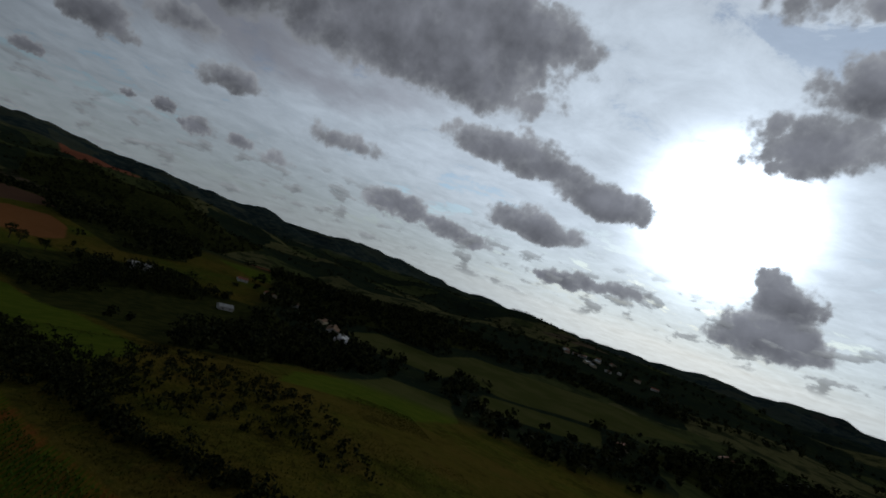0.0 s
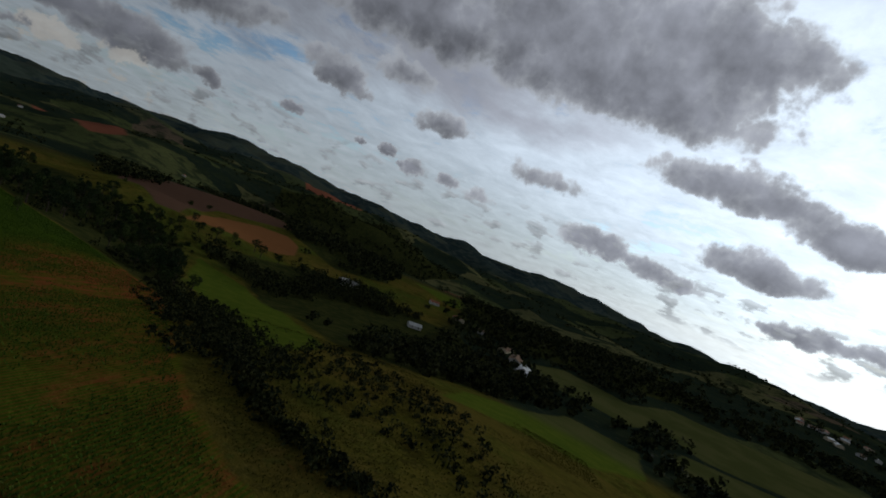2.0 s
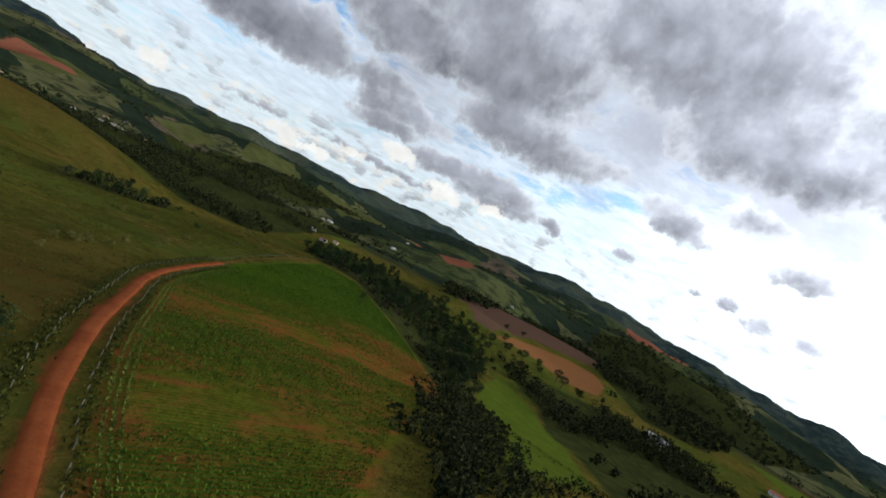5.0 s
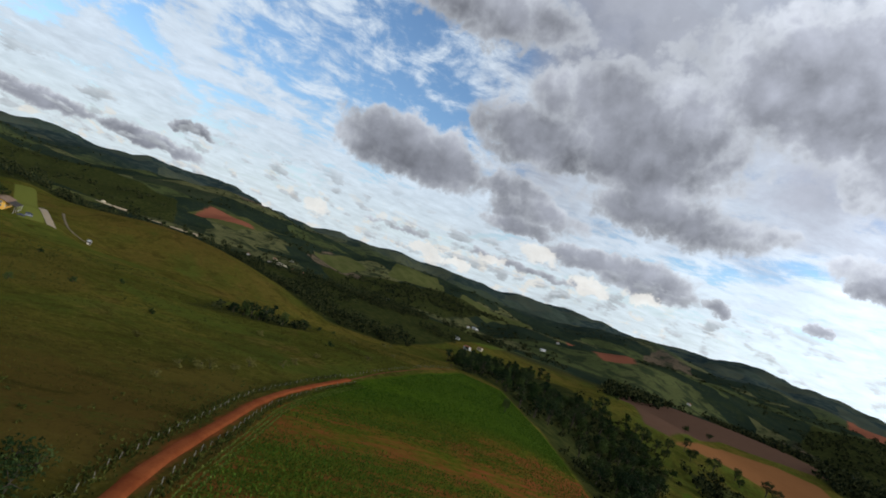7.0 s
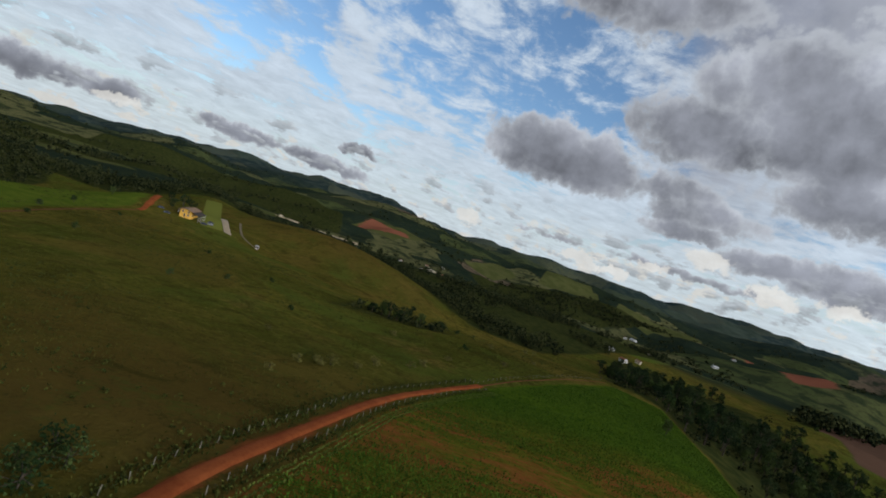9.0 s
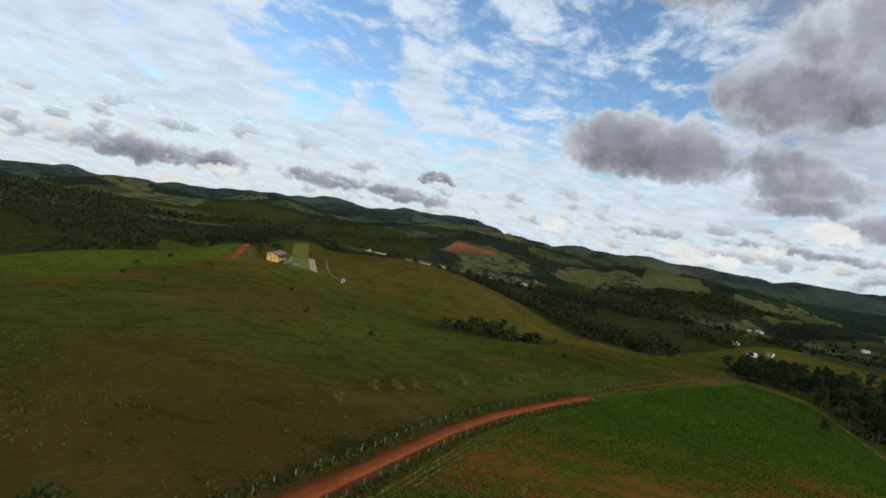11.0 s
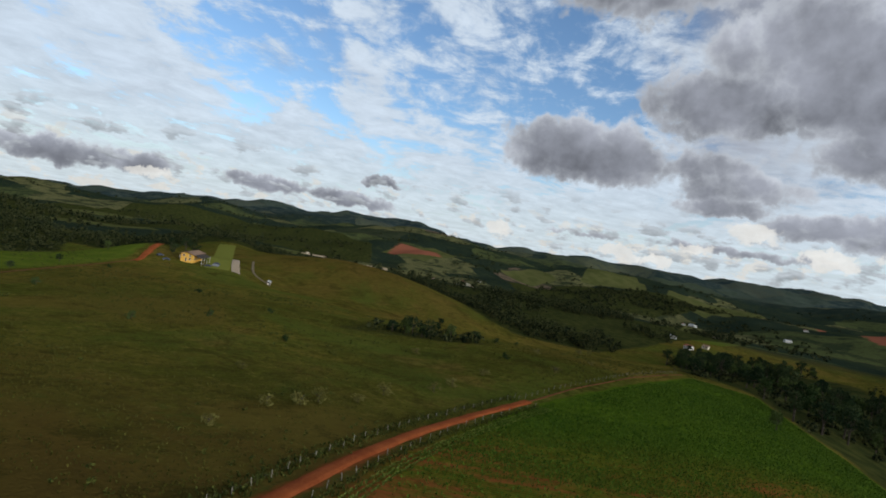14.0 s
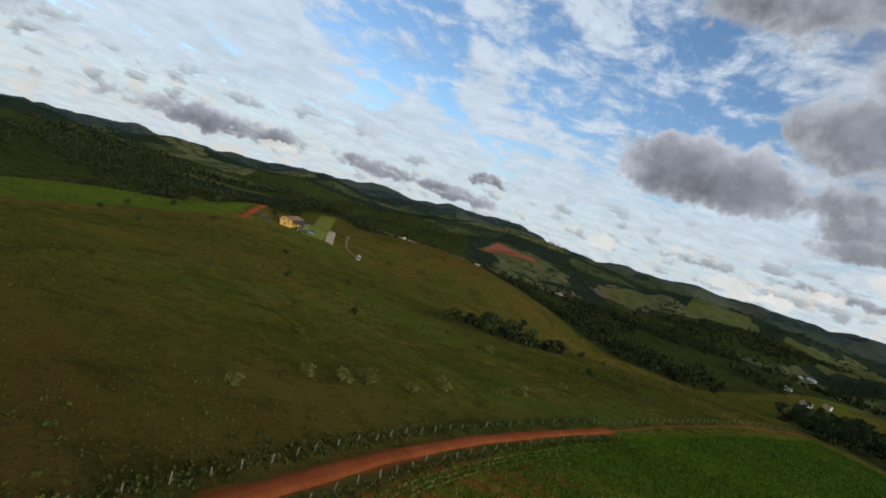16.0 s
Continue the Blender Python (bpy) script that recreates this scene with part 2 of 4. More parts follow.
g.tree.links.new(back.outputs[0], g.nodes.new("ShaderNodeOutputWorld").inputs[0])

sun = new("sun", bpy.data.lights.new("sun", "SUN"))
sun.data.energy, sun.data.angle, sun.data.color = 1.5, radians(2.0), (1.0, 0.89, 0.74)
sun.matrix_world = look((0, 0, 300), tuple(Vector((0, 0, 300)) - sun_way))


# ---- materials ----
def material(name, rough=0.85, spec=0.2, metal=0.0):
    m = bpy.data.materials.new(name)
    m.use_nodes = True
    k = Graph(m.node_tree)
    b = m.node_tree.nodes["Principled BSDF"]
    b.inputs["Roughness"].default_value, b.inputs["Metallic"].default_value = rough, metal
    b.inputs["Specular IOR Level"].default_value = spec
    return m, k, b


def place(k):
    return k.nodes.new("ShaderNodeNewGeometry").outputs["Position"]


def bump(k, b, height, distance, strength=1.0):
    n = k.nodes.new("ShaderNodeBump")
    n.inputs["Strength"].default_value, n.inputs["Distance"].default_value = strength, distance
    k.link(height, n.inputs["Height"])
    k.link(n.outputs[0], b.inputs["Normal"])


def mottled(name, dark, light, scale, rough=0.85, spec=0.2, fine=6.0, relief=0.02, by_object=0.0, by_island=0.0):
    """A surface that wanders between two colours at two scales, with a fine relief."""
    m, k, b = material(name, rough, spec)
    p = k.nodes.new("ShaderNodeTexCoord").outputs["Object"] if by_object else place(k)
    broad, small = k.noise(p, scale, 4.0), k.noise(p, scale * fine, 4.0, 0.65)
    f = k.math("ADD", k.math("MULTIPLY", broad, 0.6), k.math("MULTIPLY", small, 0.4))
    if by_object:
        f = k.math("ADD", f, k.math("MULTIPLY", k.math("SUBTRACT", k.nodes.new("ShaderNodeObjectInfo").outputs["Random"], 0.5), by_object))
    if by_island:
        f = k.math("ADD", f, k.math("MULTIPLY", k.math("SUBTRACT", k.nodes.new("ShaderNodeNewGeometry").outputs["Random Per Island"], 0.5), by_island))
    k.link(k.mix(k.step(f, 0.3, 0.7), dark, light), b.inputs["Base Color"])
    if relief:
        bump(k, b, small, relief)
    return m


PASTURE_A, PASTURE_B, PASTURE_C = (0.074, 0.064, 0.010), (0.136, 0.104, 0.018), (0.056, 0.071, 0.010)
SOIL, SOIL_PALE = (0.168, 0.046, 0.014), (0.235, 0.074, 0.024)


def land_material():
    m, k, b = material("land", 1.0, 0.0)
    p = place(k)
    n300, n60 = k.noise(p, 0.006, 4.0), k.noise(p, 0.022, 5.0, 0.6)
    n8, n2, n_tuft = k.noise(p, 0.12, 5.0, 0.65), k.noise(p, 0.5, 4.0, 0.7), k.noise(p, 1.6, 3.0, 0.7)
    mixed = k.math("ADD", k.math("MULTIPLY", n60, 0.6), k.math("MULTIPLY", n8, 0.4))
    grass = k.mix(k.step(mixed, 0.41, 0.60), PASTURE_A, PASTURE_B)
    grass = k.mix(k.step(n300, 0.42, 0.6, 0.0, 0.75), grass, PASTURE_C)
    worn = k.math("ADD", k.math("MULTIPLY", k.noise(p, 0.045, 5.0, 0.65, 0.6), 0.7), k.math("MULTIPLY", n2, 0.3))
    grass = k.mix(k.step(worn, 0.52, 0.64, 0.0, 0.7), grass, (0.118, 0.074, 0.020))
    grass = k.mix(k.step(worn, 0.46, 0.36, 0.0, 0.6), grass, (0.042, 0.050, 0.007))
    clump = k.math("ADD", k.math("MULTIPLY", k.noise(p, 0.27, 5.0, 0.72, 0.5), 0.6), k.math("MULTIPLY", k.noise(p, 0.9, 4.0, 0.7), 0.4))
    grass = k.mix(k.step(clump, 0.51, 0.60, 0.0, 0.74), grass, (0.030, 0.036, 0.007))
    grass = k.mix(k.step(clump, 0.47, 0.39, 0.0, 0.5), grass, (0.17, 0.130, 0.030))
    grass = k.mix(k.step(n2, 0.48, 0.68, 0.0, 0.65), grass, (0.036, 0.044, 0.008))
    grass = k.mix(k.step(n_tuft, 0.52, 0.70, 0.0, 0.5), grass, (0.15, 0.125, 0.035))

    broad = k.noise(p, 0.013, 4.0, 0.6, 0.5)
    grass = k.mix(k.step(broad, 0.50, 0.64, 0.0, 0.55), grass, (0.115, 0.078, 0.018))
    grass = k.mix(k.step(broad, 0.48, 0.36, 0.0, 0.55), grass, (0.060, 0.088, 0.014))

    # brown grass; lens falloff in the near pasture and weaker light on the spur painted in
    grass = k.mix(k.math("MULTIPLY", k.attr("dim_brown"), k.step(mixed, 0.40, 0.58, 0.30, 0.75)), grass, (0.068, 0.042, 0.011))
    rough_patch = k.math("ADD", k.math("MULTIPLY", k.noise(p, 0.075, 5.0, 0.7, 0.8), 0.65), k.math("MULTIPLY", n_tuft, 0.35))
    grass = k.mix(k.step(rough_patch, 0.51, 0.61, 0.0, 0.72), grass, (0.033, 0.030, 0.007))
    lush_patch = k.math("ADD", k.math("MULTIPLY", k.noise(p, 0.05, 5.0, 0.68, 0.6), 0.6), k.math("MULTIPLY", k.noise(p, 0.6, 3.0, 0.7), 0.4))
    grass = k.mix(k.step(lush_patch, 0.53, 0.63, 0.0, 0.5), grass, (0.050, 0.066, 0.012))

    def zone(colour, name, soft, ragged):
        edge = k.math("ADD", k.attr(name), k.math("MULTIPLY", k.math("SUBTRACT", n8, 0.5), ragged))
        return k.mix(k.step(edge, -soft, soft), base, colour)

    base = grass
    # far farmland: a patchwork of pasture, woods and tilled plots
    cells = k.nodes.new("ShaderNodeTexVoronoi")
    cells.inputs["Scale"].default_value = 0.0042
    k.link(k.vec("ADD", p, k.vec("SCALE", k.noise(p, 0.006, 3.0, 0.5, 0.0, True), scale=130.0)), cells.inputs["Vector"])
    pick = k.split(cells.outputs["Color"])[0]
    plots = k.mix(k.step(pick, 0.56, 0.60), (0.016, 0.025, 0.016), (0.108, 0.104, 0.042))
    plots = k.mix(k.step(pick, 0.76, 0.78), plots, (0.062, 0.074, 0.026))
    plots = k.mix(k.step(pick, 0.98, 0.985), plots, (0.12, 0.085, 0.055))
    plots = k.mix(k.step(n60, 0.47, 0.60, 0.0, 0.88), plots, (0.024, 0.033, 0.016))
    plots = k.mix(k.step(n8, 0.50, 0.66, 0.0, 0.6), plots, (0.018, 0.026, 0.013))
    plots = k.mix(k.step(n8, 0.44, 0.34, 0.0, 0.3), plots, (0.085, 0.084, 0.034))
    # woods on the outermost hills turn bluish: distance haze painted into the colour
    hazy_woods = k.mix(k.step(n60, 0.42, 0.62), (0.024, 0.040, 0.046), (0.062, 0.080, 0.070))
    plots = k.mix(k.step(k.attr("rim"), 0.0, 1.0, 0.0, 0.62), plots, hazy_woods)
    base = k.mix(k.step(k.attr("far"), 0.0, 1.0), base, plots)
    turf = k.mix(k.step(n8, 0.35, 0.65), (0.088, 0.112, 0.014), (0.062, 0.092, 0.011))
    turf = k.mix(k.step(clump, 0.5, 0.68, 0.0, 0.5), turf, (0.044, 0.062, 0.008))
    turf = k.mix(k.step(k.attr("far"), 0.0, 1.0), turf, k.mix(k.step(n60, 0.4, 0.6), (0.060, 0.068, 0.020), (0.082, 0.084, 0.028)))
    base = zone(turf, "meadow", 1.5, 8.0)
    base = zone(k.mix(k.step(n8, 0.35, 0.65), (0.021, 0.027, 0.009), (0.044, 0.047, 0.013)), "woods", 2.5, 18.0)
    # the crop field: red earth that shows between the rows
    bare = k.mix(n2, SOIL, SOIL_PALE)
    weeds = k.mix(k.step(n2, 0.35, 0.65), (0.032, 0.064, 0.005), (0.064, 0.100, 0.009))
    lean = k.math("SUBTRACT", k.split(p)[1], k.math("MULTIPLY", k.split(p)[0], 0.1))
    lines = k.join(k.math("MULTIPLY", k.split(p)[0], 0.07), k.math("MULTIPLY", lean, 0.42))
    stripes = k.math("ADD", k.math("MULTIPLY", k.noise(k.vec("MULTIPLY", p, (0.035, 0.11, 0.0)), 1.0, 3.0, 0.6, 0.4), 0.5), k.math("MULTIPLY", k.noise(lines, 1.0, 3.0, 0.6, 0.3), 0.5))
    grown = k.math("ADD", k.math("ADD", k.math("MULTIPLY", stripes, 0.7), k.math("MULTIPLY", n8, 0.3)), k.math("SUBTRACT", k.math("MULTIPLY", k.attr("lush"), 0.22), k.math("MULTIPLY", k.step(k.attr("field"), 12.0, 0.0), 0.035)))
    px_, py_, _ = k.split(p)
    bow = k.math("MULTIPLY", k.math("POWER", k.math("SUBTRACT", px_, 60.0), 2.0), 0.0012)
    drill = k.math("SUBTRACT", k.math("SUBTRACT", py_, k.math("MULTIPLY", px_, 0.10)), bow)
    furrow = k.math("SINE", k.math("MULTIPLY", drill, 2 * math.pi / 0.85))
    weeds = k.mix(k.math("MULTIPLY", k.step(furrow, -0.9, 0.6, 0.36, 0.0), k.step(k.attr("lush"), 0.5, 0.0)), weeds, bare)
    sown = k.math("ADD", grown, k.math("MULTIPLY", k.math("SUBTRACT", n_tuft, 0.5), 0.16))
    base = zone(k.mix(k.step(sown, 0.30, 0.50), bare, weeds), "field", 0.8, 5.0)
    base = zone(k.mix(n8, (0.082, 0.046, 0.030), (0.118, 0.066, 0.042)), "brown", 2.0, 4.0)
    base = zone(k.mix(n8, (0.165, 0.070, 0.026), (0.225, 0.100, 0.038)), "orange", 2.0, 4.0)
    base = zone(k.mix(n8, (0.19, 0.062, 0.034), (0.26, 0.096, 0.054)), "red", 6.0, 40.0)
    base = zone(k.mix(n2, (0.120, 0.132, 0.024), (0.165, 0.168, 0.036)), "strip", 0.6, 1.0)
    base = zone(k.mix(n2, SOIL, SOIL_PALE), "bank", 0.6, 4.5)
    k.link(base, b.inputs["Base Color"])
    bump(k, b, k.math("ADD", k.math("MULTIPLY", n2, 0.6), k.math("MULTIPLY", n_tuft, 0.5)), 0.5)
    return m


LAND = land_material()
ROAD = mottled("red_earth_road", (0.178, 0.042, 0.013), (0.272, 0.074, 0.023), 0.22, 0.95, 0.02, 9.0, 0.05)
LANE = mottled("gravel", (0.115, 0.088, 0.050), (0.185, 0.142, 0.085), 0.4, 0.95, 0.1, 9.0, 0.03)
BARK = mottled("bark", (0.035, 0.027, 0.02), (0.085, 0.068, 0.05), 1.5, 0.95, 0.05, 6.0, 0.03)
LEAVES = mottled("leaves", (0.016, 0.030, 0.009), (0.052, 0.072, 0.020), 0.5, 0.8, 0.02, 5.0, 0.0, 0.7, 0.5)
LEAVES_DARK = mottled("dark_leaves", (0.011, 0.021, 0.009), (0.033, 0.047, 0.017), 0.4, 0.8, 0.02, 5.0, 0.0, 0.5, 0.5)
LEAVES_PALE = mottled("pale_leaves", (0.066, 0.062, 0.014), (0.135, 0.122, 0.034), 0.8, 0.85, 0.02, 5.0, 0.0, 0.4, 0.5)
WOODS = mottled("woods_leaves", (0.008, 0.013, 0.006), (0.046, 0.050, 0.018), 0.06, 0.85, 0.02, 12.0, 0.0, 0.0, 0.9)
CROP = mottled("crop_leaves", (0.020, 0.048, 0.005), (0.064, 0.108, 0.011), 0.10, 0.7, 0.02, 8.0, 0.0, 0.0, 0.6)
EDGE_CROP = mottled("edge_crop_leaves", (0.060, 0.080, 0.012), (0.125, 0.145, 0.030), 0.3, 0.8, 0.02, 8.0, 0.0, 0.0, 0.5)
TUFT = mottled("tuft_blades", (0.036, 0.040, 0.007), (0.082, 0.072, 0.014), 0.05, 0.9, 0.02, 12.0, 0.0, 0.0, 0.35)
VERGE = mottled("verge_leaves", (0.024, 0.034, 0.008), (0.076, 0.080, 0.017), 0.3, 0.9, 0.02, 8.0, 0.0, 0.0, 0.5)
BANK = mottled("dark_bank_earth", (0.085, 0.036, 0.014), (0.15, 0.066, 0.024), 0.2, 0.95, 0.02, 9.0, 0.05)
POST = mottled("weathered_post", (0.11, 0.095, 0.07), (0.25, 0.22, 0.165), 1.2, 0.9, 0.1, 6.0, 0.02)
WIRE = mottled("galvanised_wire", (0.05, 0.046, 0.04), (0.09, 0.085, 0.075), 3.0, 0.85, 0.1, 4.0, 0.0)
OCHRE = mottled("ochre_render", (0.60, 0.32, 0.045), (0.72, 0.41, 0.08), 0.5, 0.85, 0.2, 8.0, 0.01)
WHITE = mottled("limewashed_wall", (0.42, 0.40, 0.36), (0.62, 0.60, 0.55), 0.4, 0.85, 0.2, 8.0, 0.01)
CREAM = mottled("cream_wall", (0.46, 0.38, 0.25), (0.62, 0.53, 0.37), 0.4, 0.85, 0.2, 8.0, 0.01)
ROOF_GREY = mottled("weathered_roof", (0.185, 0.115, 0.075), (0.29, 0.195, 0.13), 0.5, 0.95, 0.03, 8.0, 0.02)
ROOF_DARK = mottled("dark_porch_roof", (0.045, 0.038, 0.034), (0.085, 0.072, 0.062), 0.6, 0.95, 0.03, 8.0, 0.02)
ROOF_RED = mottled("clay_roof", (0.22, 0.075, 0.04), (0.36, 0.14, 0.085), 0.5, 0.85, 0.15, 8.0, 0.03)
ROOF_WHITE = mottled("white_sheet_roof", (0.30, 0.30, 0.285), (0.46, 0.455, 0.44), 0.3, 0.5, 0.4, 8.0, 0.01)
DRY = mottled("dry_grass", (0.085, 0.092, 0.022), (0.150, 0.145, 0.040), 0.4, 1.0, 0.0, 8.0, 0.02)
DARK = mottled("dark_opening", (0.012, 0.012, 0.013), (0.03, 0.03, 0.032), 0.8, 0.55, 0.12, 4.0, 0.0)
BLUE = mottled("blue_paint", (0.06, 0.11, 0.22), (0.10, 0.17, 0.30), 0.8, 0.6, 0.4, 4.0, 0.0)
SLAB = mottled("worn_concrete", (0.27, 0.20, 0.125), (0.40, 0.31, 0.20), 0.3, 0.9, 0.15, 9.0, 0.01)
RUBBER = mottled("tyre_rubber", (0.015, 0.015, 0.016), (0.03, 0.03, 0.03), 3.0, 0.8, 0.2, 4.0, 0.0)


def paint(name, colour):
    m, k, b = material(name, 0.75, 0.12)
    k.link(k.mix(k.noise(place(k), 2.0, 3.0), tuple(c * 0.85 for c in colour), colour), b.inputs["Base Color"])
    return m


CAR_WHITE, CAR_DARK, CAR_SILVER = paint("white_car_paint", (0.75, 0.75, 0.74)), paint("dark_car_paint", (0.05, 0.055, 0.07)), paint("silver_car_paint", (0.22, 0.225, 0.235))


# ---- the lie of the land ----
def lattice(ix, iy, seed):
    v = (ix * 374761393 + iy * 668265263 + seed * 1442695041) & 0x7FFFFFFF
    v = ((v ^ (v >> 13)) * 1274126177) & 0x7FFFFFFF
    return ((v ^ (v >> 16)) & 0xFFFF) / 65535.0


def value_noise(x, y, seed):
    ix, iy = np.floor(x).astype(np.int64), np.floor(y).astype(np.int64)
    u, v = x - ix, y - iy
    u, v = u * u * (3 - 2 * u), v * v * (3 - 2 * v)
    a, b = lattice(ix, iy, seed), lattice(ix + 1, iy, seed)
    c, d = lattice(ix, iy + 1, seed), lattice(ix + 1, iy + 1, seed)
    return (a * (1 - u) + b * u) * (1 - v) + (c * (1 - u) + d * u) * v


def fbm(x, y, size, seed, octaves=4):
    total, amp, s = 0.0, 1.0, 0.0
    for o in range(octaves):
        total = total + amp * (value_noise(x / size * 2 ** o + 17.3 * o, y / size * 2 ** o + 5.1 * o, seed + o) - 0.5)
        s += amp
        amp *= 0.5
    return total / s * 2


def ramp(v, low, high):
    f = np.clip((v - low) / (high - low), 0.0, 1.0)
    return f * f * (3 - 2 * f)


# rounded hills and hollows: place, reach along x and y, height
HILLS = [
    (0, 0, 230, 200, 50.0),
    (-100, 280, 150, 160, 23.7),
    (-140, 390, 60, 60, 15.0),
    (-165, 530, 55, 90, 23.1),
    (-210, 650, 60, 70, 22.2),
    (360, 330, 100, 90, 25.8),
    (240, 160, 80, 80, -3.2),
    (450, 130, 150, 150, -4.8),
    (-340, 320, 120, 200, -15.3),
    (110, 250, 90, 90, 15.4),
    (60, 700, 260, 220, 2.2),
    (720, 400, 220, 220, 12.5),
    (110, 90, 70, 70, -4.2),
    (0, 130, 80, 80, -3.5),
    (100, 170, 60, 60, 6.5),
    (-250, 430, 60, 90, 2.0),
    (-240, 250, 60, 70, 2.4),
    (200, 280, 70, 70, 15.6),
    (-200, 295, 38, 85, 9.0),
]
# the spur that runs east from the clubhouse hill
HILLS += [(-62, 500, 62, 58, 17.0), (5, 480, 80, 66, 22.0), (-80, 372, 30, 45, -2.6), (-122, 362, 22, 40, -1.2), (-154, 374, 24, 26, 4.0), (-108, 525, 45, 60, 6.0), (-110, 1010, 170, 130, 10.0)]
BASE = 0.7
# height of the far skyline seen from the flight, in degrees, by compass bearing
SKY_AZ = [-180, -120, -60, -45, -30, -13, 0, 10, 20, 35, 48, 58, 68, 80, 92, 105, 120, 135, 150, 180]
SKY_EL = [0, -0.5, -3.2, -2.3, -1.2, -0.1, 0.45, 0.3, -0.1, 0.4, 0.7, 1.2, 0.95, 0.2, -0.2, -0.7, -1.5, -1.7, -1.5, 0]


def height(x, y):
    x, y = np.asarray(x, float), np.asarray(y, float)
    z = np.full(x.shape, BASE)
    for a, b, s, q, h in HILLS:
        z = z + h * np.exp(-((x - a) / s) ** 2 - ((y - b) / q) ** 2)
    r = np.hypot(x, y)
    bearing = np.degrees(np.arctan2(x, y))
    rim = 78 + 4200 * np.tan(np.radians(np.interp(bearing, SKY_AZ, SKY_EL)))
    far = ramp(r, 700, 1500)
    rise = ramp(r, 1300, 4200)
    z = z + rise * (rim - 16 - BASE)
    z = z + far * (fbm(x, y, 520, 3) * 78 - 14) + rise * (fbm(x, y, 1300, 11) * 70 - 12 + fbm(x, y, 420, 19) * 58 + fbm(x, y, 120, 27, 2) * 12)
    z = z + ramp(r, 60, 400) * fbm(x, y, 90, 23, 3) * 1.6 + fbm(x, y, 22, 31, 2) * 0.25
    return z


def alt(x, y):
    return float(height(np.array([x]), np.array([y]))[0])


def inside(x, y, corners):
    """Metres inside the outline of a plot; negative outside."""
    c = np.array(corners, float)
    best, hit = np.full(x.shape, 1e9), np.zeros(x.shape, bool)
    for (ax, ay), (bx, by) in zip(c, np.roll(c, -1, 0)):
        dx, dy = bx - ax, by - ay
        f = np.clip(((x - ax) * dx + (y - ay) * dy) / (dx * dx + dy * dy + 1e-9), 0, 1)
        best = np.minimum(best, np.hypot(x - ax - f * dx, y - ay - f * dy))
        crosses = ((ay > y) != (by > y)) & (x < (bx - ax) * (y - ay) / (by - ay + 1e-12) + ax)
        hit ^= crosses
    return np.where(hit, best, -best)


def along(x, y, line):
    """Distance to a line of points."""
    best = np.full(x.shape, 1e9)
    for (ax, ay), (bx, by) in zip(line, line[1:]):
        dx, dy = bx - ax, by - ay
        f = np.clip(((x - ax) * dx + (y - ay) * dy) / (dx * dx + dy * dy), 0, 1)
        best = np.minimum(best, np.hypot(x - ax - f * dx, y - ay - f * dy))
    return best


def smooth(line, n=8):
    """A rounded line through the points."""
    p = [Vector((*a, 0)) for a in line]
    p = [2 * p[0] - p[1]] + p + [2 * p[-1] - p[-2]]
    out = []
    for i in range(1, len(p) - 2):
        for s in range(n):
            t = s / n
            v = 0.5 * (2 * p[i] + (p[i + 1] - p[i - 1]) * t + (2 * p[i - 1] - 5 * p[i] + 4 * p[i + 1] - p[i + 2]) * t * t
                       + (3 * p[i] - p[i - 1] - 3 * p[i + 1] + p[i + 2]) * t ** 3)
            out.append((v.x, v.y))
    return out + [line[-1]]


ROAD_LINE = smooth([(-58, -110), (-36, -50), (-23, -8), (-19, 13), (-16, 30), (-12, 45), (-8, 58), (-3, 72), (3, 88), (11, 110), (21, 129), (33, 146), (48, 162)])
TRACK_LINE = smooth([(48, 162), (66, 180), (82, 195), (97, 211), (115, 230), (138, 252)])
HILL_ROAD = smooth([(-150, 385), (-146, 368), (-142, 350), (-139, 334), (-144, 318), (-146, 290), (-142, 255), (-138, 226), (-134, 196), (-126, 166)])
FIELD = [(-20, -2), (-14, 20), (-11, 33), (-7, 46), (-2, 60), (3, 74), (9, 92), (16, 112), (26, 130), (38, 147), (53, 164), (70, 178), (86, 193), (100, 207),
         (139, 248), (165, 240), (160, 188), (132, 127), (117, 97), (66, 55), (38, 34), (17, 15), (6, 0), (-6, -36), (-26, -30)]
BROWN = [(342, 290), (380, 350), (470, 450), (580, 545), (700, 560), (800, 470), (760, 380), (690, 303), (640, 322), (592, 346), (550, 368), (500, 350), (420, 310), (360, 280)]
ORANGE = [(356, 270), (420, 296), (508, 336), (580, 322), (598, 288), (560, 252), (505, 228), (470, 230), (446, 246), (420, 264), (384, 268)]
GREENS = [
    [(140, 92), (178, 126), (240, 172), (296, 204), (278, 152), (215, 95), (158, 53), (122, 32), (86, 32), (64, 38), (105, 66)],
    [(400, -75), (470, -60), (520, -100), (480, -180), (420, -170), (379, -146)],
    [(370, -200), (480, -160), (560, -230), (520, -420), (440, -480), (380, -330)],
    [(300, -150), (360, -180), (360, -300), (290, -260)],
    [(640, 60), (720, 130), (760, 40), (690, 0)],
]
GREENS += [
    [(300, 620), (390, 700), (460, 680), (380, 600)],
    [(200, 560), (236, 640), (262, 720), (240, 740), (205, 650)],
    [(790, 1560), (860, 1440), (1100, 1620), (1300, 1790), (1010, 1960)],
    [(640, 1900), (760, 2160), (1020, 2330), (900, 1900)],
    [(287, 636), (400, 800), (505, 925), (545, 905), (330, 615)],
    [(-330, 900), (-150, 1150), (-80, 1080), (-250, 860)],
]
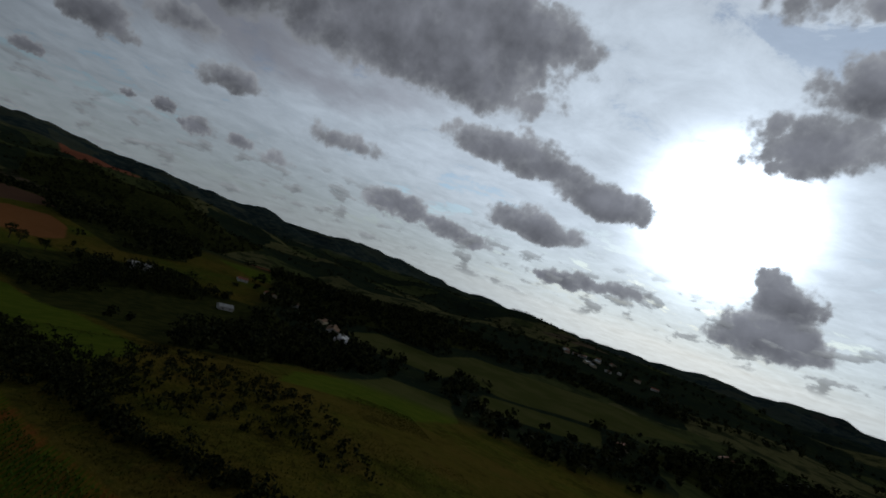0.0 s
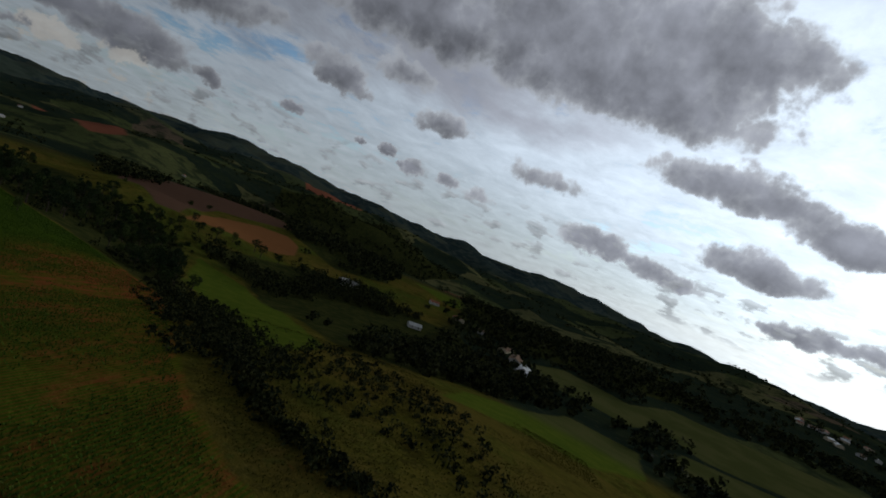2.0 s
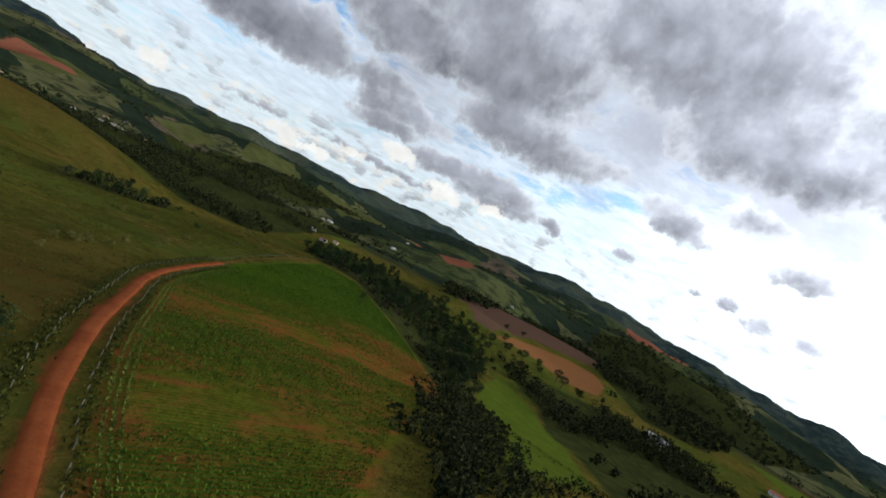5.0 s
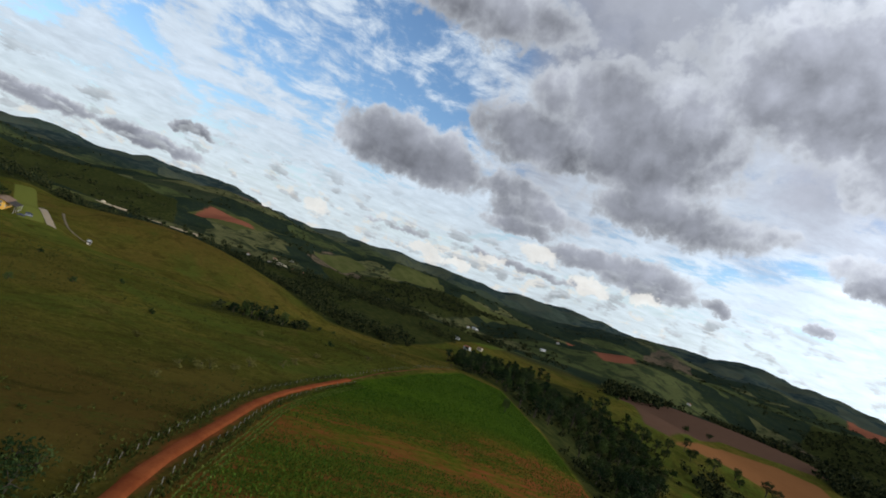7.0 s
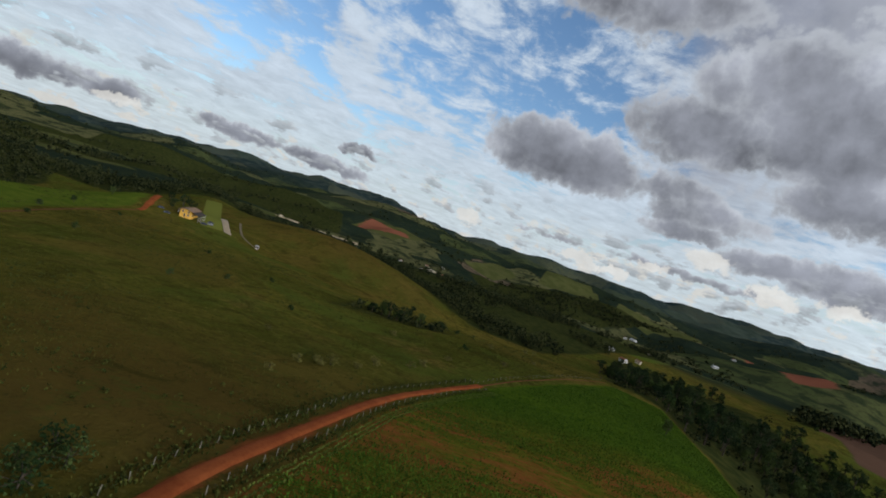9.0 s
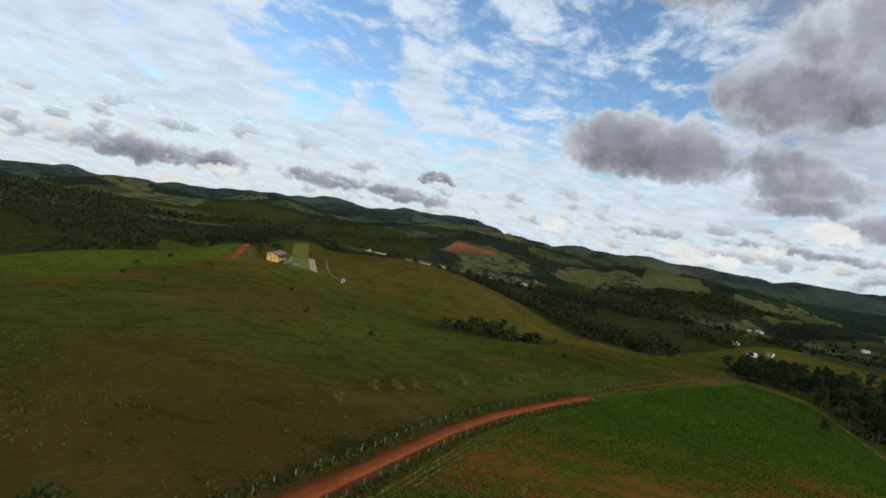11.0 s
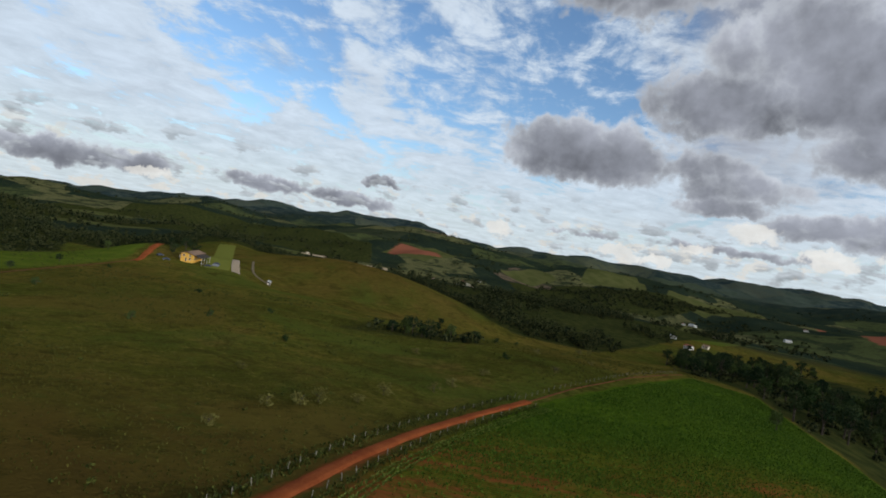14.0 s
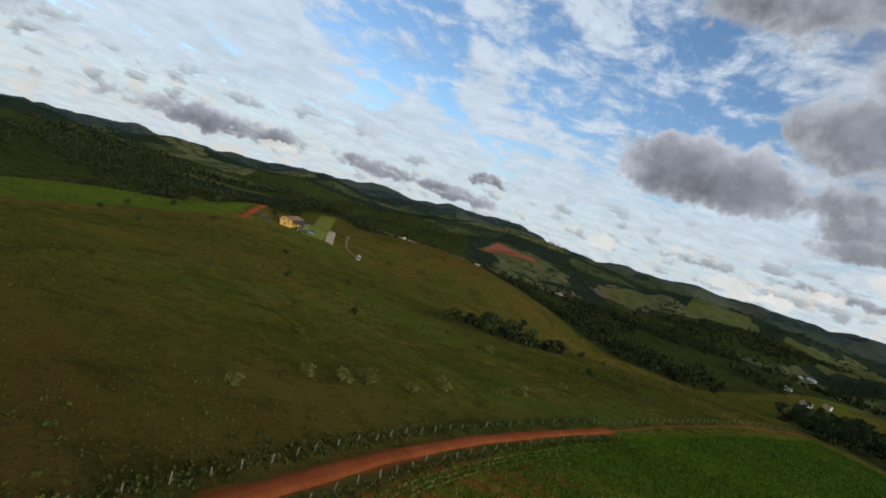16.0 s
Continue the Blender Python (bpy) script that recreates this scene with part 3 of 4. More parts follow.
GREENS += [
    [(-1000, 1300), (-700, 1450), (-620, 1250), (-820, 1150)],
    [(-760, 900), (-520, 1050), (-420, 960), (-600, 820)],
    [(-140, 200), (-148, 255), (-151, 300), (-146, 334), (-152, 372), (-178, 386), (-230, 360), (-262, 280), (-240, 190)],
    [(330, 1850), (520, 2050), (560, 1900), (400, 1750)],
    [(122, -12), (170, -18), (230, -52), (300, -84), (290, -130), (200, -110), (140, -70)],
    [(-100, 1800), (100, 2100), (260, 2000), (60, 1700)],
]
REDS = [
    [(-70, 1810), (-20, 1960), (90, 1950), (120, 1800), (30, 1770)],
    [(925, 965), (1065, 1190), (1330, 1660), (1480, 1620), (1270, 1240), (1050, 985)],
    [(1950, 720), (2300, 1100), (2900, 1420), (3050, 1350), (2600, 960), (2150, 730)],
    [(820, 60), (900, 120), (960, 60), (860, 10)],
]
WOODED = [
    [(142, 264), (167, 247), (163, 190), (136, 129), (120, 99), (150, 108), (200, 150), (250, 188), (296, 218), (306, 252), (296, 300), (330, 420), (345, 520), (296, 540), (240, 440), (185, 330)],
    [(214, 100), (300, 165), (330, 235), (420, 205), (480, 195), (520, 130), (470, 80), (470, 20), (380, -30), (300, 10), (240, 50)],
    [(-10, 232), (-2, 254), (22, 268), (50, 274), (50, 248), (20, 240)],
    [(40, 600), (66, 480), (104, 424), (170, 430), (240, 500), (310, 580), (470, 700), (430, 830), (270, 850), (150, 800), (-20, 720)],
]
WOODED += [
    [(590, 250), (640, 310), (720, 370), (900, 600), (1000, 720), (1060, 600), (960, 420), (880, 200), (740, 150), (600, 140), (540, 190)],
    [(530, -40), (640, 40), (900, 60), (1050, -100), (900, -300), (700, -330), (600, -220)],
    [(480, 480), (640, 640), (860, 860), (900, 800), (740, 600), (560, 470)],
    [(-900, 1000), (-500, 1250), (-330, 1180), (-420, 1050), (-620, 950), (-700, 780), (-1000, 700)],
]
WOODED += [
    [(-420, 620), (-300, 780), (-150, 800), (-60, 720), (-120, 640), (-260, 560)],
    [(330, 1350), (520, 1800), (900, 1900), (1150, 1700), (800, 1450), (560, 1280)],
    [(-160, 640), (-40, 640), (60, 700), (30, 760), (-90, 740), (-170, 700)],
    [(-330, 120), (-230, 200), (-210, 180), (-260, 90), (-340, 60)],
    [(250, -330), (330, -320), (370, -500), (300, -560), (230, -460)],
    [(150, 36), (214, 90), (300, 10), (380, -30), (350, -72), (260, -42), (190, -14), (158, 4)],
]
WOODED += [
    [(-300, 250), (-278, 400), (-300, 520), (-370, 640), (-520, 760), (-720, 760), (-900, 560), (-800, 300), (-560, 180), (-380, 170)],
    [(1100, 250), (1300, 700), (1700, 900), (1900, 500), (1500, 150)],
]
WOODED += [[(-900, 1300), (-500, 1250), (-250, 1150), (-80, 1350), (-130, 1900), (-500, 2200), (-1000, 2000)], [(330, 1150), (620, 1420), (560, 1640), (300, 1500)]]
STRIP = [(-109, 354), (-99.5, 371), (-152, 536), (-165, 530)]


def land():
    n, reach = 640, 4700.0
    u = np.linspace(-1, 1, n)
    k = math.asinh(reach / 110.0)
    ax = 110.0 * np.sinh(u * k)
    gx, gy = np.meshgrid(ax + 40.0, ax + 120.0)
    x, y = gx.ravel(), gy.ravel()
    verts = np.column_stack([x, y, height(x, y)])
    i = np.arange(n * n).reshape(n, n)
    quads = np.column_stack([i[:-1, :-1].ravel(), i[:-1, 1:].ravel(), i[1:, 1:].ravel(), i[1:, :-1].ravel()])
    me = bpy.data.meshes.new("ground")
    me.from_pydata(verts.tolist(), [], quads.tolist())
    me.polygons.foreach_set("use_smooth", np.ones(len(quads), bool))

    def put(name, values):
        me.attributes.new(name, "FLOAT", "POINT").data.foreach_set("value", values.astype(np.float32))

    def most(plots):
        return np.clip(np.max([inside(x, y, q) for q in plots], axis=0), -30, 30)

    r = np.hypot(x, y)
    put("far", np.maximum(ramp(r, 640, 900), ramp(x, 180, 250) * ramp(-y, -70, 10)) * (1 - ramp(inside(x, y, STRIP), -60, -10)))
    # mask of the painted darkening: near pasture, then spur
    put("dim_brown", np.exp(-((x + 8) / 78.0) ** 2 - ((y - 78) / 70.0) ** 2) + 0.9 * np.exp(-((x + 15) / 120.0) ** 2 - ((y - 475) / 85.0) ** 2))
    # where the painted haze sets in with distance
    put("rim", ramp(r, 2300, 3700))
    put("field", np.clip(inside(x, y, FIELD), -30, 30))
    slant = y - 0.12 * x
    put("lush", ramp(y, 112, 180) - 0.32 * np.exp(-((slant - 84) / 36.0) ** 2) - 0.12 * np.exp(-((slant - 32) / 14.0) ** 2) - 0.5 * np.exp(-(((x - 110) / 34.0) ** 2 + ((y - 118) / 22.0) ** 2)))
    put("brown", np.clip(inside(x, y, BROWN), -30, 30))
    put("orange", np.clip(inside(x, y, ORANGE), -30, 30))
    put("meadow", most(GREENS))
    put("red", np.clip(np.max([inside(x, y, q) for q in REDS], axis=0), -60, 60))
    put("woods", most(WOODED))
    put("strip", np.clip(inside(x, y, STRIP), -30, 30))
    gully = smooth([(135, 118), (114, 92), (72, 54), (44, 32), (22, 10), (8, -20)])
    bank = np.maximum(-0.5 - along(x, y, gully), 1.4 - along(x, y, ROAD_LINE))
    put("bank", np.clip(np.maximum(bank, 1.9 - along(x, y, HILL_ROAD[:18])), -20, 20))
    me.materials.append(LAND)
    return tagged(new("ground", me), "rolling pasture and farmland with patches of woods and red soil", "ground", kind="structure")


land()


def band(name, line, width, mat, label, above=0.12, edge=0.35):
    """A worn way that follows the ground."""
    bm = bmesh.new()
    rows = []
    pts = [Vector((*p, 0)) for p in line]
    dense = []
    for a, b in zip(pts, pts[1:]):
        steps = max(1, int((b - a).length / 2.0))
        dense += [a.lerp(b, s / steps) for s in range(steps)]
    dense.append(pts[-1])
    for i, p in enumerate(dense):
        d = (dense[min(i + 1, len(dense) - 1)] - dense[max(i - 1, 0)]).normalized()
        side = Vector((-d.y, d.x, 0))
        w = width / 2 * (1 + 0.14 * noise.noise(p * 0.12))
        row = []
        for k in range(-3, 4):
            q = p + side * (w * k / 3)
            drop = {3: -edge, 2: 0.0, 1: -0.04, 0: 0.05}[abs(k)]
            row.append(bm.verts.new((q.x, q.y, alt(q.x, q.y) + above + drop)))
        rows.append(row)
    for a, b in zip(rows, rows[1:]):
        for k in range(6):
            bm.faces.new((a[k], a[k + 1], b[k + 1], b[k]))
    me = bpy.data.meshes.new(name)
    bm.normal_update()
    bm.to_mesh(me)
    bm.free()
    me.polygons.foreach_set("use_smooth", [True] * len(me.polygons))
    me.materials.append(mat)
    return tagged(new(name, me), label, "road", kind="structure")


band("road", ROAD_LINE, 2.4, ROAD, "red earth farm road between fenced fields", 0.3)
band("road_track", TRACK_LINE, 0.8, BANK, "narrow dark earth track along the field edge", 0.15)
band("road_hill", HILL_ROAD[:26], 3.4, ROAD, "red earth road over the hill to the clubhouse", 0.3)
band("road_hill", HILL_ROAD[25:], 2.0, BANK, "narrow dark earth end of the hill road", 0.1)
band("road_lane", smooth([(-77, 380), (-84, 388), (-93, 402), (-101, 425), (-109, 452)]), 1.9, LANE, "pale gravel lane beside the mown strip", 0.25)


# ---- helpers for things ----
def part(name, bm, mat, parent=None, label=""):
    """Links a bmesh as one mesh object, under a thing or a part where one is given."""
    me = bpy.data.meshes.new(name)
    bm.normal_update()
    bm.to_mesh(me)
    bm.free()
    me.materials.append(mat)
    ob = new(name, me)
    ob.parent = parent
    return tagged(ob, label) if label else ob


def box(bm, x, y, z, w, d, h, bevel=0.0):
    """A block on its base at (x, y, z)."""
    made = bmesh.ops.create_cube(bm, size=1.0, matrix=Matrix.Translation((x, y, z + h / 2)) @ Matrix.Diagonal((w, d, h, 1)))
    if bevel:
        edges = list({e for v in made["verts"] for e in v.link_edges})
        bmesh.ops.bevel(bm, geom=edges, offset=bevel, segments=1, affect="EDGES")
    return bm


def block(*sizes, bevel=0.0):
    return box(bmesh.new(), *sizes, bevel=bevel)


def tube(bm, a, b, ra, rb, sides=7):
    a, b = Vector(a), Vector(b)
    m = Matrix.Translation((a + b) / 2) @ (b - a).to_track_quat("Z", "Y").to_matrix().to_4x4()
    bmesh.ops.create_cone(bm, cap_ends=True, segments=sides, radius1=ra, radius2=rb, depth=(b - a).length, matrix=m)
    return bm


def leaf_cards(rng, centres, radii, count, size, flat=0.8):
    """Loose leaf sprays spread over lumps of a crown: vertices and faces."""
    n = len(centres)
    pick = rng.integers(0, n, count)
    d = rng.normal(size=(count, 3))
    d /= np.linalg.norm(d, axis=1)[:, None]
    r = radii[pick] * rng.uniform(0.55, 1.08, count)
    p = centres[pick] + d * r[:, None] * np.array([1, 1, flat])
    u = np.cross(d + rng.normal(scale=0.6, size=(count, 3)), rng.normal(size=(count, 3)))
    u /= np.linalg.norm(u, axis=1)[:, None]
    v = np.cross(d, u) + rng.normal(scale=0.25, size=(count, 3))
    s = size * rng.uniform(0.6, 1.4, count)[:, None]
    tip = d * s * 0.35
    verts = np.stack([p - u * s * 0.5, p - v * s * 0.42 + tip, p + u * s * 0.5, p + v * s * 0.42 + tip], 1).reshape(-1, 3)
    faces = np.arange(count * 4).reshape(-1, 4)
    return verts, faces


def mesh_of(name, verts, faces, mat):
    me = bpy.data.meshes.new(name)
    me.from_pydata(np.asarray(verts).tolist(), [], [list(f) for f in np.asarray(faces).tolist()])
    me.materials.append(mat)
    return me


def crown_lumps(rng, tall, wide, n, low=0.38):
    z = tall * rng.uniform(low, 0.95, n)
    spread = wide * np.sin(np.clip((z / tall - low + 0.13) / (1.18 - low), 0.05, 1) * math.pi) ** 0.6
    a = rng.uniform(0, 2 * math.pi, n)
    q = spread * rng.uniform(0.1, 0.85, n) ** 0.7
    return np.column_stack([np.cos(a) * q, np.sin(a) * q, z]), wide * rng.uniform(0.28, 0.5, n)


def tree_kind(seed, tall, wide, mat, label, leaves=420, name="tree", low=0.38):
    rng = np.random.default_rng(seed)
    root = tagged(new(name), label, "tree")
    lumps, radii = crown_lumps(rng, tall, wide, 13, low)
    bm = bmesh.new()
    bend = Vector((rng.uniform(-.4, .4), rng.uniform(-.4, .4), tall * 0.45))
    tube(bm, (0, 0, -0.6), bend, tall * 0.028 + 0.05, tall * 0.018 + 0.03)
    tube(bm, bend, (bend.x * 1.4, bend.y * 1.4, tall * 0.8), tall * 0.018 + 0.03, 0.04)
    for c in lumps[:7]:
        tube(bm, bend * rng.uniform(0.6, 1.0), tuple(c), tall * 0.011 + 0.02, 0.03, 5)
    part("trunk", bm, BARK, root)
    v, f = leaf_cards(rng, lumps, radii, leaves, 0.75 if tall > 5 else 0.4)
    crown = new("crown", mesh_of("crown", v, f, mat))
    crown.parent = root
    return root


TREES = [tree_kind(100 + i, h, w, m, t) for i, (h, w, m, t) in enumerate([
    (9.0, 3.6, LEAVES, "broad green tree with an uneven leafy crown"),
    (11.0, 4.0, LEAVES_DARK, "tall dark green tree at the edge of the woods"),
    (7.0, 3.2, LEAVES, "low spreading green tree"),
    (12.5, 3.4, LEAVES_DARK, "tall narrow dark green tree"),
    (8.0, 3.8, LEAVES_DARK, "rounded dark green tree")])]
SHRUBS = [tree_kind(200 + i, h, w, m, t, 230, "shrub", 0.10) for i, (h, w, m, t) in enumerate([
    (2.6, 1.7, LEAVES_PALE, "pale grey-green shrub in the pasture"),
    (2.0, 1.6, LEAVES, "small green bush in the pasture"),
    (3.4, 2.4, LEAVES_PALE, "tall pale shrub beside the road"),
    (2.8, 2.5, LEAVES, "broad dark green bush beside the road")])]
for s in SHRUBS:
    s["category"] = "bush"


def stand(kinds, k, x, y, rng, group, scale=1.0, made=[0]):
    """One more tree of a kind, on the ground."""
    ob = kinds[k]
    s = scale * rng.uniform(0.75, 1.2)
    m = Matrix.Translation((x, y, alt(x, y))) @ Matrix.Rotation(rng.uniform(0, 6.28), 4, "Z")
    c = copy_thing(ob, m)
    c.scale = (s, s, s * rng.uniform(0.85, 1.1))
    c["group"] = group
    return c


def scatter(rng, corners, spacing, thin=-0.15):
    """Uneven points over a plot."""
    c = np.array(corners, float)
    (x0, y0), (x1, y1) = c.min(0), c.max(0)
    gx, gy = np.meshgrid(np.arange(x0, x1, spacing), np.arange(y0, y1, spacing))
    x = gx.ravel() + rng.uniform(-.6, .6, gx.size) * spacing
    y = gy.ravel() + rng.uniform(-.6, .6, gx.size) * spacing
    keep = inside(x, y, corners) > rng.uniform(-3, 4, gx.size) + 16 * (fbm(x, y, 70, 41, 3) + thin)
    keep &= fbm(x, y, 95, 43, 4) < 0.15
    return np.column_stack([x[keep], y[keep]])


rng = np.random.default_rng(7)
# the belt of trees along the field and the clump in the pasture: each tree a thing
near_trees = []
for q, gap in ((WOODED[0], 8.2), (WOODED[2], 6.0)):
    near_trees += [tuple(p) for p in scatter(rng, q, gap)]
rng.shuffle(near_trees)
near_trees = near_trees[:285]
for x, y in near_trees:
    low = inside(np.array([x]), np.array([y]), WOODED[2])[0] > -6
    stand(TREES, int(rng.integers(0, 5)), x, y, rng, "trees of the belt beside the field", 0.6 if low else 0.95)
# single trees in the fields and along the ways
BY_CLUB = ((136, 190, 2, .75), (-139, 374, 1, .7), (-134, 369, 4, .75), (-130, 375, 1, .8), (-133, 363, 4, .5), (-126, 378, 1, .7), (-165, 352, 2, .7), (-158, 300, 2, .6), (-148, 255, 4, .5),
           (-132, 222, 2, .5))
BY_TILLED = ((455, 340, 2, .8), (520, 360, 4, .8), (358, 262, 1, 1.0), (372, 250, 4, 1.0), (392, 240, 0, 1.0), (410, 226, 1, 1.1), (430, 212, 4, 1.0),
                   (346, 330, 2, .8), (352, 250, 4, 1.1), (366, 241, 1, 1.0), (384, 230, 4, 1.1), (402, 214, 1, 1.0), (420, 203, 0, 1.1), (330, 254, 1, 1.0), (316, 243, 4, 1.1), (446, 189, 4, 1.0), (470, 205, 3, .9))
for x, y, k, s in BY_CLUB + BY_TILLED:
    stand(TREES, k, x, y, rng, "single trees in the fields", s)
BUSHES = [(-3, 130, 0), (0, 134, 2), (7, 140, 0), (-8, 126, 0), (12, 150, 2), (29, 168, 0), (24, 160, 2), (40, 185, 0), (-12, 110, 0), (29, 258, 1), (58, 268, 1), (-20, 150, 0),
                (70, 240, 0), (95, 262, 0), (110, 290, 2), (52, 215, 1), (-48, 205, 1), (-60, 180, 1), (-36, 232, 1), (-96, 150, 1), (20, 205, 0), (86, 222, 0), (140, 262, 2), (-70, 250, 1)]
BUSHES += [(-110, 215, 1), (-20, 190, 1), (66, 200, 0), (-134, 300, 1), (75, 300, 1), (130, 310, 0), (-21, 44, 3), (-23, 47, 3), (-20, 49, 3), (-24, 42, 3), (-22, 51, 3), (-25, 27, 3), (-24, 21, 3)]
for x, y, k in BUSHES:
    stand(SHRUBS, k, x, y, rng, "bushes in the pasture", 0.9)
for ob in TREES + SHRUBS:
    for o in (*ob.children, ob):
        bpy.data.objects.remove(o)


def woods(name, spots, tall, wide, cards, size, mat, label, seed):
    """Many trees that nobody could count, as one mesh."""
    r = np.random.default_rng(seed)
    spots = np.asarray(spots)
    z0 = height(spots[:, 0], spots[:, 1])
    vs, fs, n = [], [], 0
    shapes = [crown_lumps(r, 1.0, wide / tall, 7) for _ in range(6)]
    for (x, y), z in zip(spots, z0):
        lumps, radii = shapes[r.integers(0, 6)]
        h = tall * r.uniform(0.4, 1.3)
        v, f = leaf_cards(r, lumps * h, radii * h, cards, size)
        vs.append(v + np.array([x, y, z - 0.25 * h]))
        fs.append(f + n)
        n += len(v)
        if cards > 20:
            trunk = np.array([[-.18, 0, -1], [.18, 0, -1], [.1, 0, .6 * h], [-.1, 0, .6 * h], [0, -.18, -1], [0, .18, -1], [0, .1, .6 * h], [0, -.1, .6 * h]]) + np.array([x, y, z])
            vs.append(trunk)
            fs.append(np.array([[0, 1, 2, 3], [4, 5, 6, 7]]) + n)
            n += 8
    ob = new(name, mesh_of(name, np.concatenate(vs), np.concatenate(fs), mat))
    return tagged(ob, label, "woods", kind="stuff")


spots = np.concatenate([scatter(rng, WOODED[i], g_) for i, g_ in ((1, 9.5), (3, 11.5), (10, 10.0), (8, 13.0), (11, 10.0), (13, 8.5), (14, 15.0))])
woods("valley_woods", spots, 12.5, 6.4, 64, 1.8, WOODS, "dark green mixed woods in the valley bottom", 1)
spots = np.concatenate([scatter(rng, WOODED[0], 9.0), scatter(rng, WOODED[2], 7.0)])
woods("undergrowth", spots, 4.5, 3.4, 34, 1.3, WOODS, "dense dark undergrowth below the belt of trees", 2)
spots = np.concatenate([scatter(rng, WOODED[i], g_) for i, g_ in ((4, 15.0), (5, 16.0), (6, 13.0), (7, 19.0), (9, 24.0), (12, 13.0), (15, 26.0))])
woods("far_woods", spots, 14.0, 7.5, 26, 4.2, WOODS, "dark woods on the far hills", 3)
SCRUB = [(24, 4), (66, 46), (112, 88), (138, 90), (104, 64), (62, 36), (84, 28), (122, 28), (104, -24), (40, -44), (14, -26)]
woods("scrub", scatter(rng, SCRUB, 5.0, -0.10), 2.8, 2.2, 26, 0.8, WOODS, "low scrub and bushes along the stream", 9)
STREAM = [(138, 116), (114, 90), (72, 52), (44, 29), (22, 7), (9, -22), (18, -24), (32, 4), (54, 24), (82, 46), (124, 82), (152, 104)]
brook = np.array(smooth([(140, 121), (117, 90), (75, 52), (47, 29), (25, 8), (11, -22), (0, -48)], 14))
brook = np.repeat(brook, 4, 0) + rng.normal(scale=(2.0, 2.0), size=(len(brook) * 4, 2)) + (1.6, -1.6)
woods("stream_thicket", np.concatenate([scatter(rng, STREAM, 3.8, -0.45), brook]), 2.6, 2.0, 34, 0.75, WOODS, "dark thicket along the stream below the crop field", 12)
# hedgerow trees and thickets scattered through the far farmland
a, d = rng.uniform(-1.1, 2.75, 6500), rng.uniform(520, 2900, 6500)
fx_, fy_ = np.concatenate([np.sin(a) * d, rng.uniform(190, 760, 1500)]), np.concatenate([np.cos(a) * d, rng.uniform(-620, 30, 1500)])
clear_of = np.max([inside(fx_, fy_, q) for q in GREENS + REDS + [BROWN, ORANGE, STRIP]], axis=0) < -4
keep = (fbm(fx_, fy_, 260, 51, 3) > 0.02) & clear_of
woods("hedgerow_trees", np.column_stack([fx_, fy_])[keep], 11.0, 6.5, 22, 3.6, WOODS, "scattered dark trees and hedgerows in the farmland", 4)


def tufts(name, spots, size, blades, mat, label, seed, lean=0.5, wide=0.3):
    """Low plants as crossed blades, one mesh."""
    r = np.random.default_rng(seed)
    n = len(spots)
    z = height(spots[:, 0], spots[:, 1])
    out = []
    for b in range(blades):
        a = r.uniform(0, 2 * math.pi, n)
        s = size * r.uniform(0.6, 1.35, n)
        ca, sa = np.cos(a) * s, np.sin(a) * s
        base = np.column_stack([spots, z - 0.05])
        w = np.column_stack([-sa, ca, 0 * a]) * wide
        top = np.column_stack([ca * lean, sa * lean, s])
        out.append(np.stack([base - w * 0.5, base + w * 0.5, base + w * 0.8 + top, base - w * 0.8 + top], 1))
    v = np.concatenate(out).reshape(-1, 3)
    ob = new(name, mesh_of(name, v, np.arange(len(v)).reshape(-1, 4), mat))
    return tagged(ob, label, "plants", kind="stuff")


# crop rows curve gently across the red field
rows = []
for i, c in enumerate(np.arange(-120, 330, 0.85)):
    t = np.arange(-60, 200, 0.38)
    x = t + 0 * c
    y = c + 0.10 * t + 0.0012 * (t - 60) ** 2
    rows.append(np.column_stack([x + rng.normal(scale=.16, size=t.size), y + rng.normal(scale=.13, size=t.size)]))
rows = np.concatenate(rows)
rows = rows[inside(rows[:, 0], rows[:, 1], FIELD) > 1.5]
grown = fbm(rows[:, 0] * 0.45, rows[:, 1] * 1.6, 26, 61, 3) + 0.25 * ramp(rows[:, 1], 110, 200) + 0.24 - 0.17 * np.exp(-((rows[:, 1] - 0.12 * rows[:, 0] - 84) / 36.0) ** 2)
rows = rows[grown > rng.uniform(-0.35, 0.35, len(rows))]
if len(rows) > 150000:
    rows = rows[rng.permutation(len(rows))[:150000]]
tufts("crop_rows", rows, 0.30, 3, CROP, "rows of young green crop plants on red soil", 5, 0.9)
# rough pasture
gx_, gy_ = rng.uniform(-150, 150, 260000), rng.uniform(-70, 260, 260000)
ok = (inside(gx_, gy_, FIELD) < -2) & (along(gx_, gy_, ROAD_LINE) > 3.4) & (along(gx_, gy_, TRACK_LINE) > 2) & (along(gx_, gy_, HILL_ROAD) > 3)
ok &= (fbm(gx_, gy_, 30, 71, 4) > rng.uniform(-0.3, 0.5, 260000)) & (np.hypot(gx_ + 115, gy_ - 370) > 30)
tufts("grass_tufts", np.column_stack([gx_, gy_])[ok], 0.24, 3, TUFT, "olive and straw coloured tufts of rough pasture grass", 6)
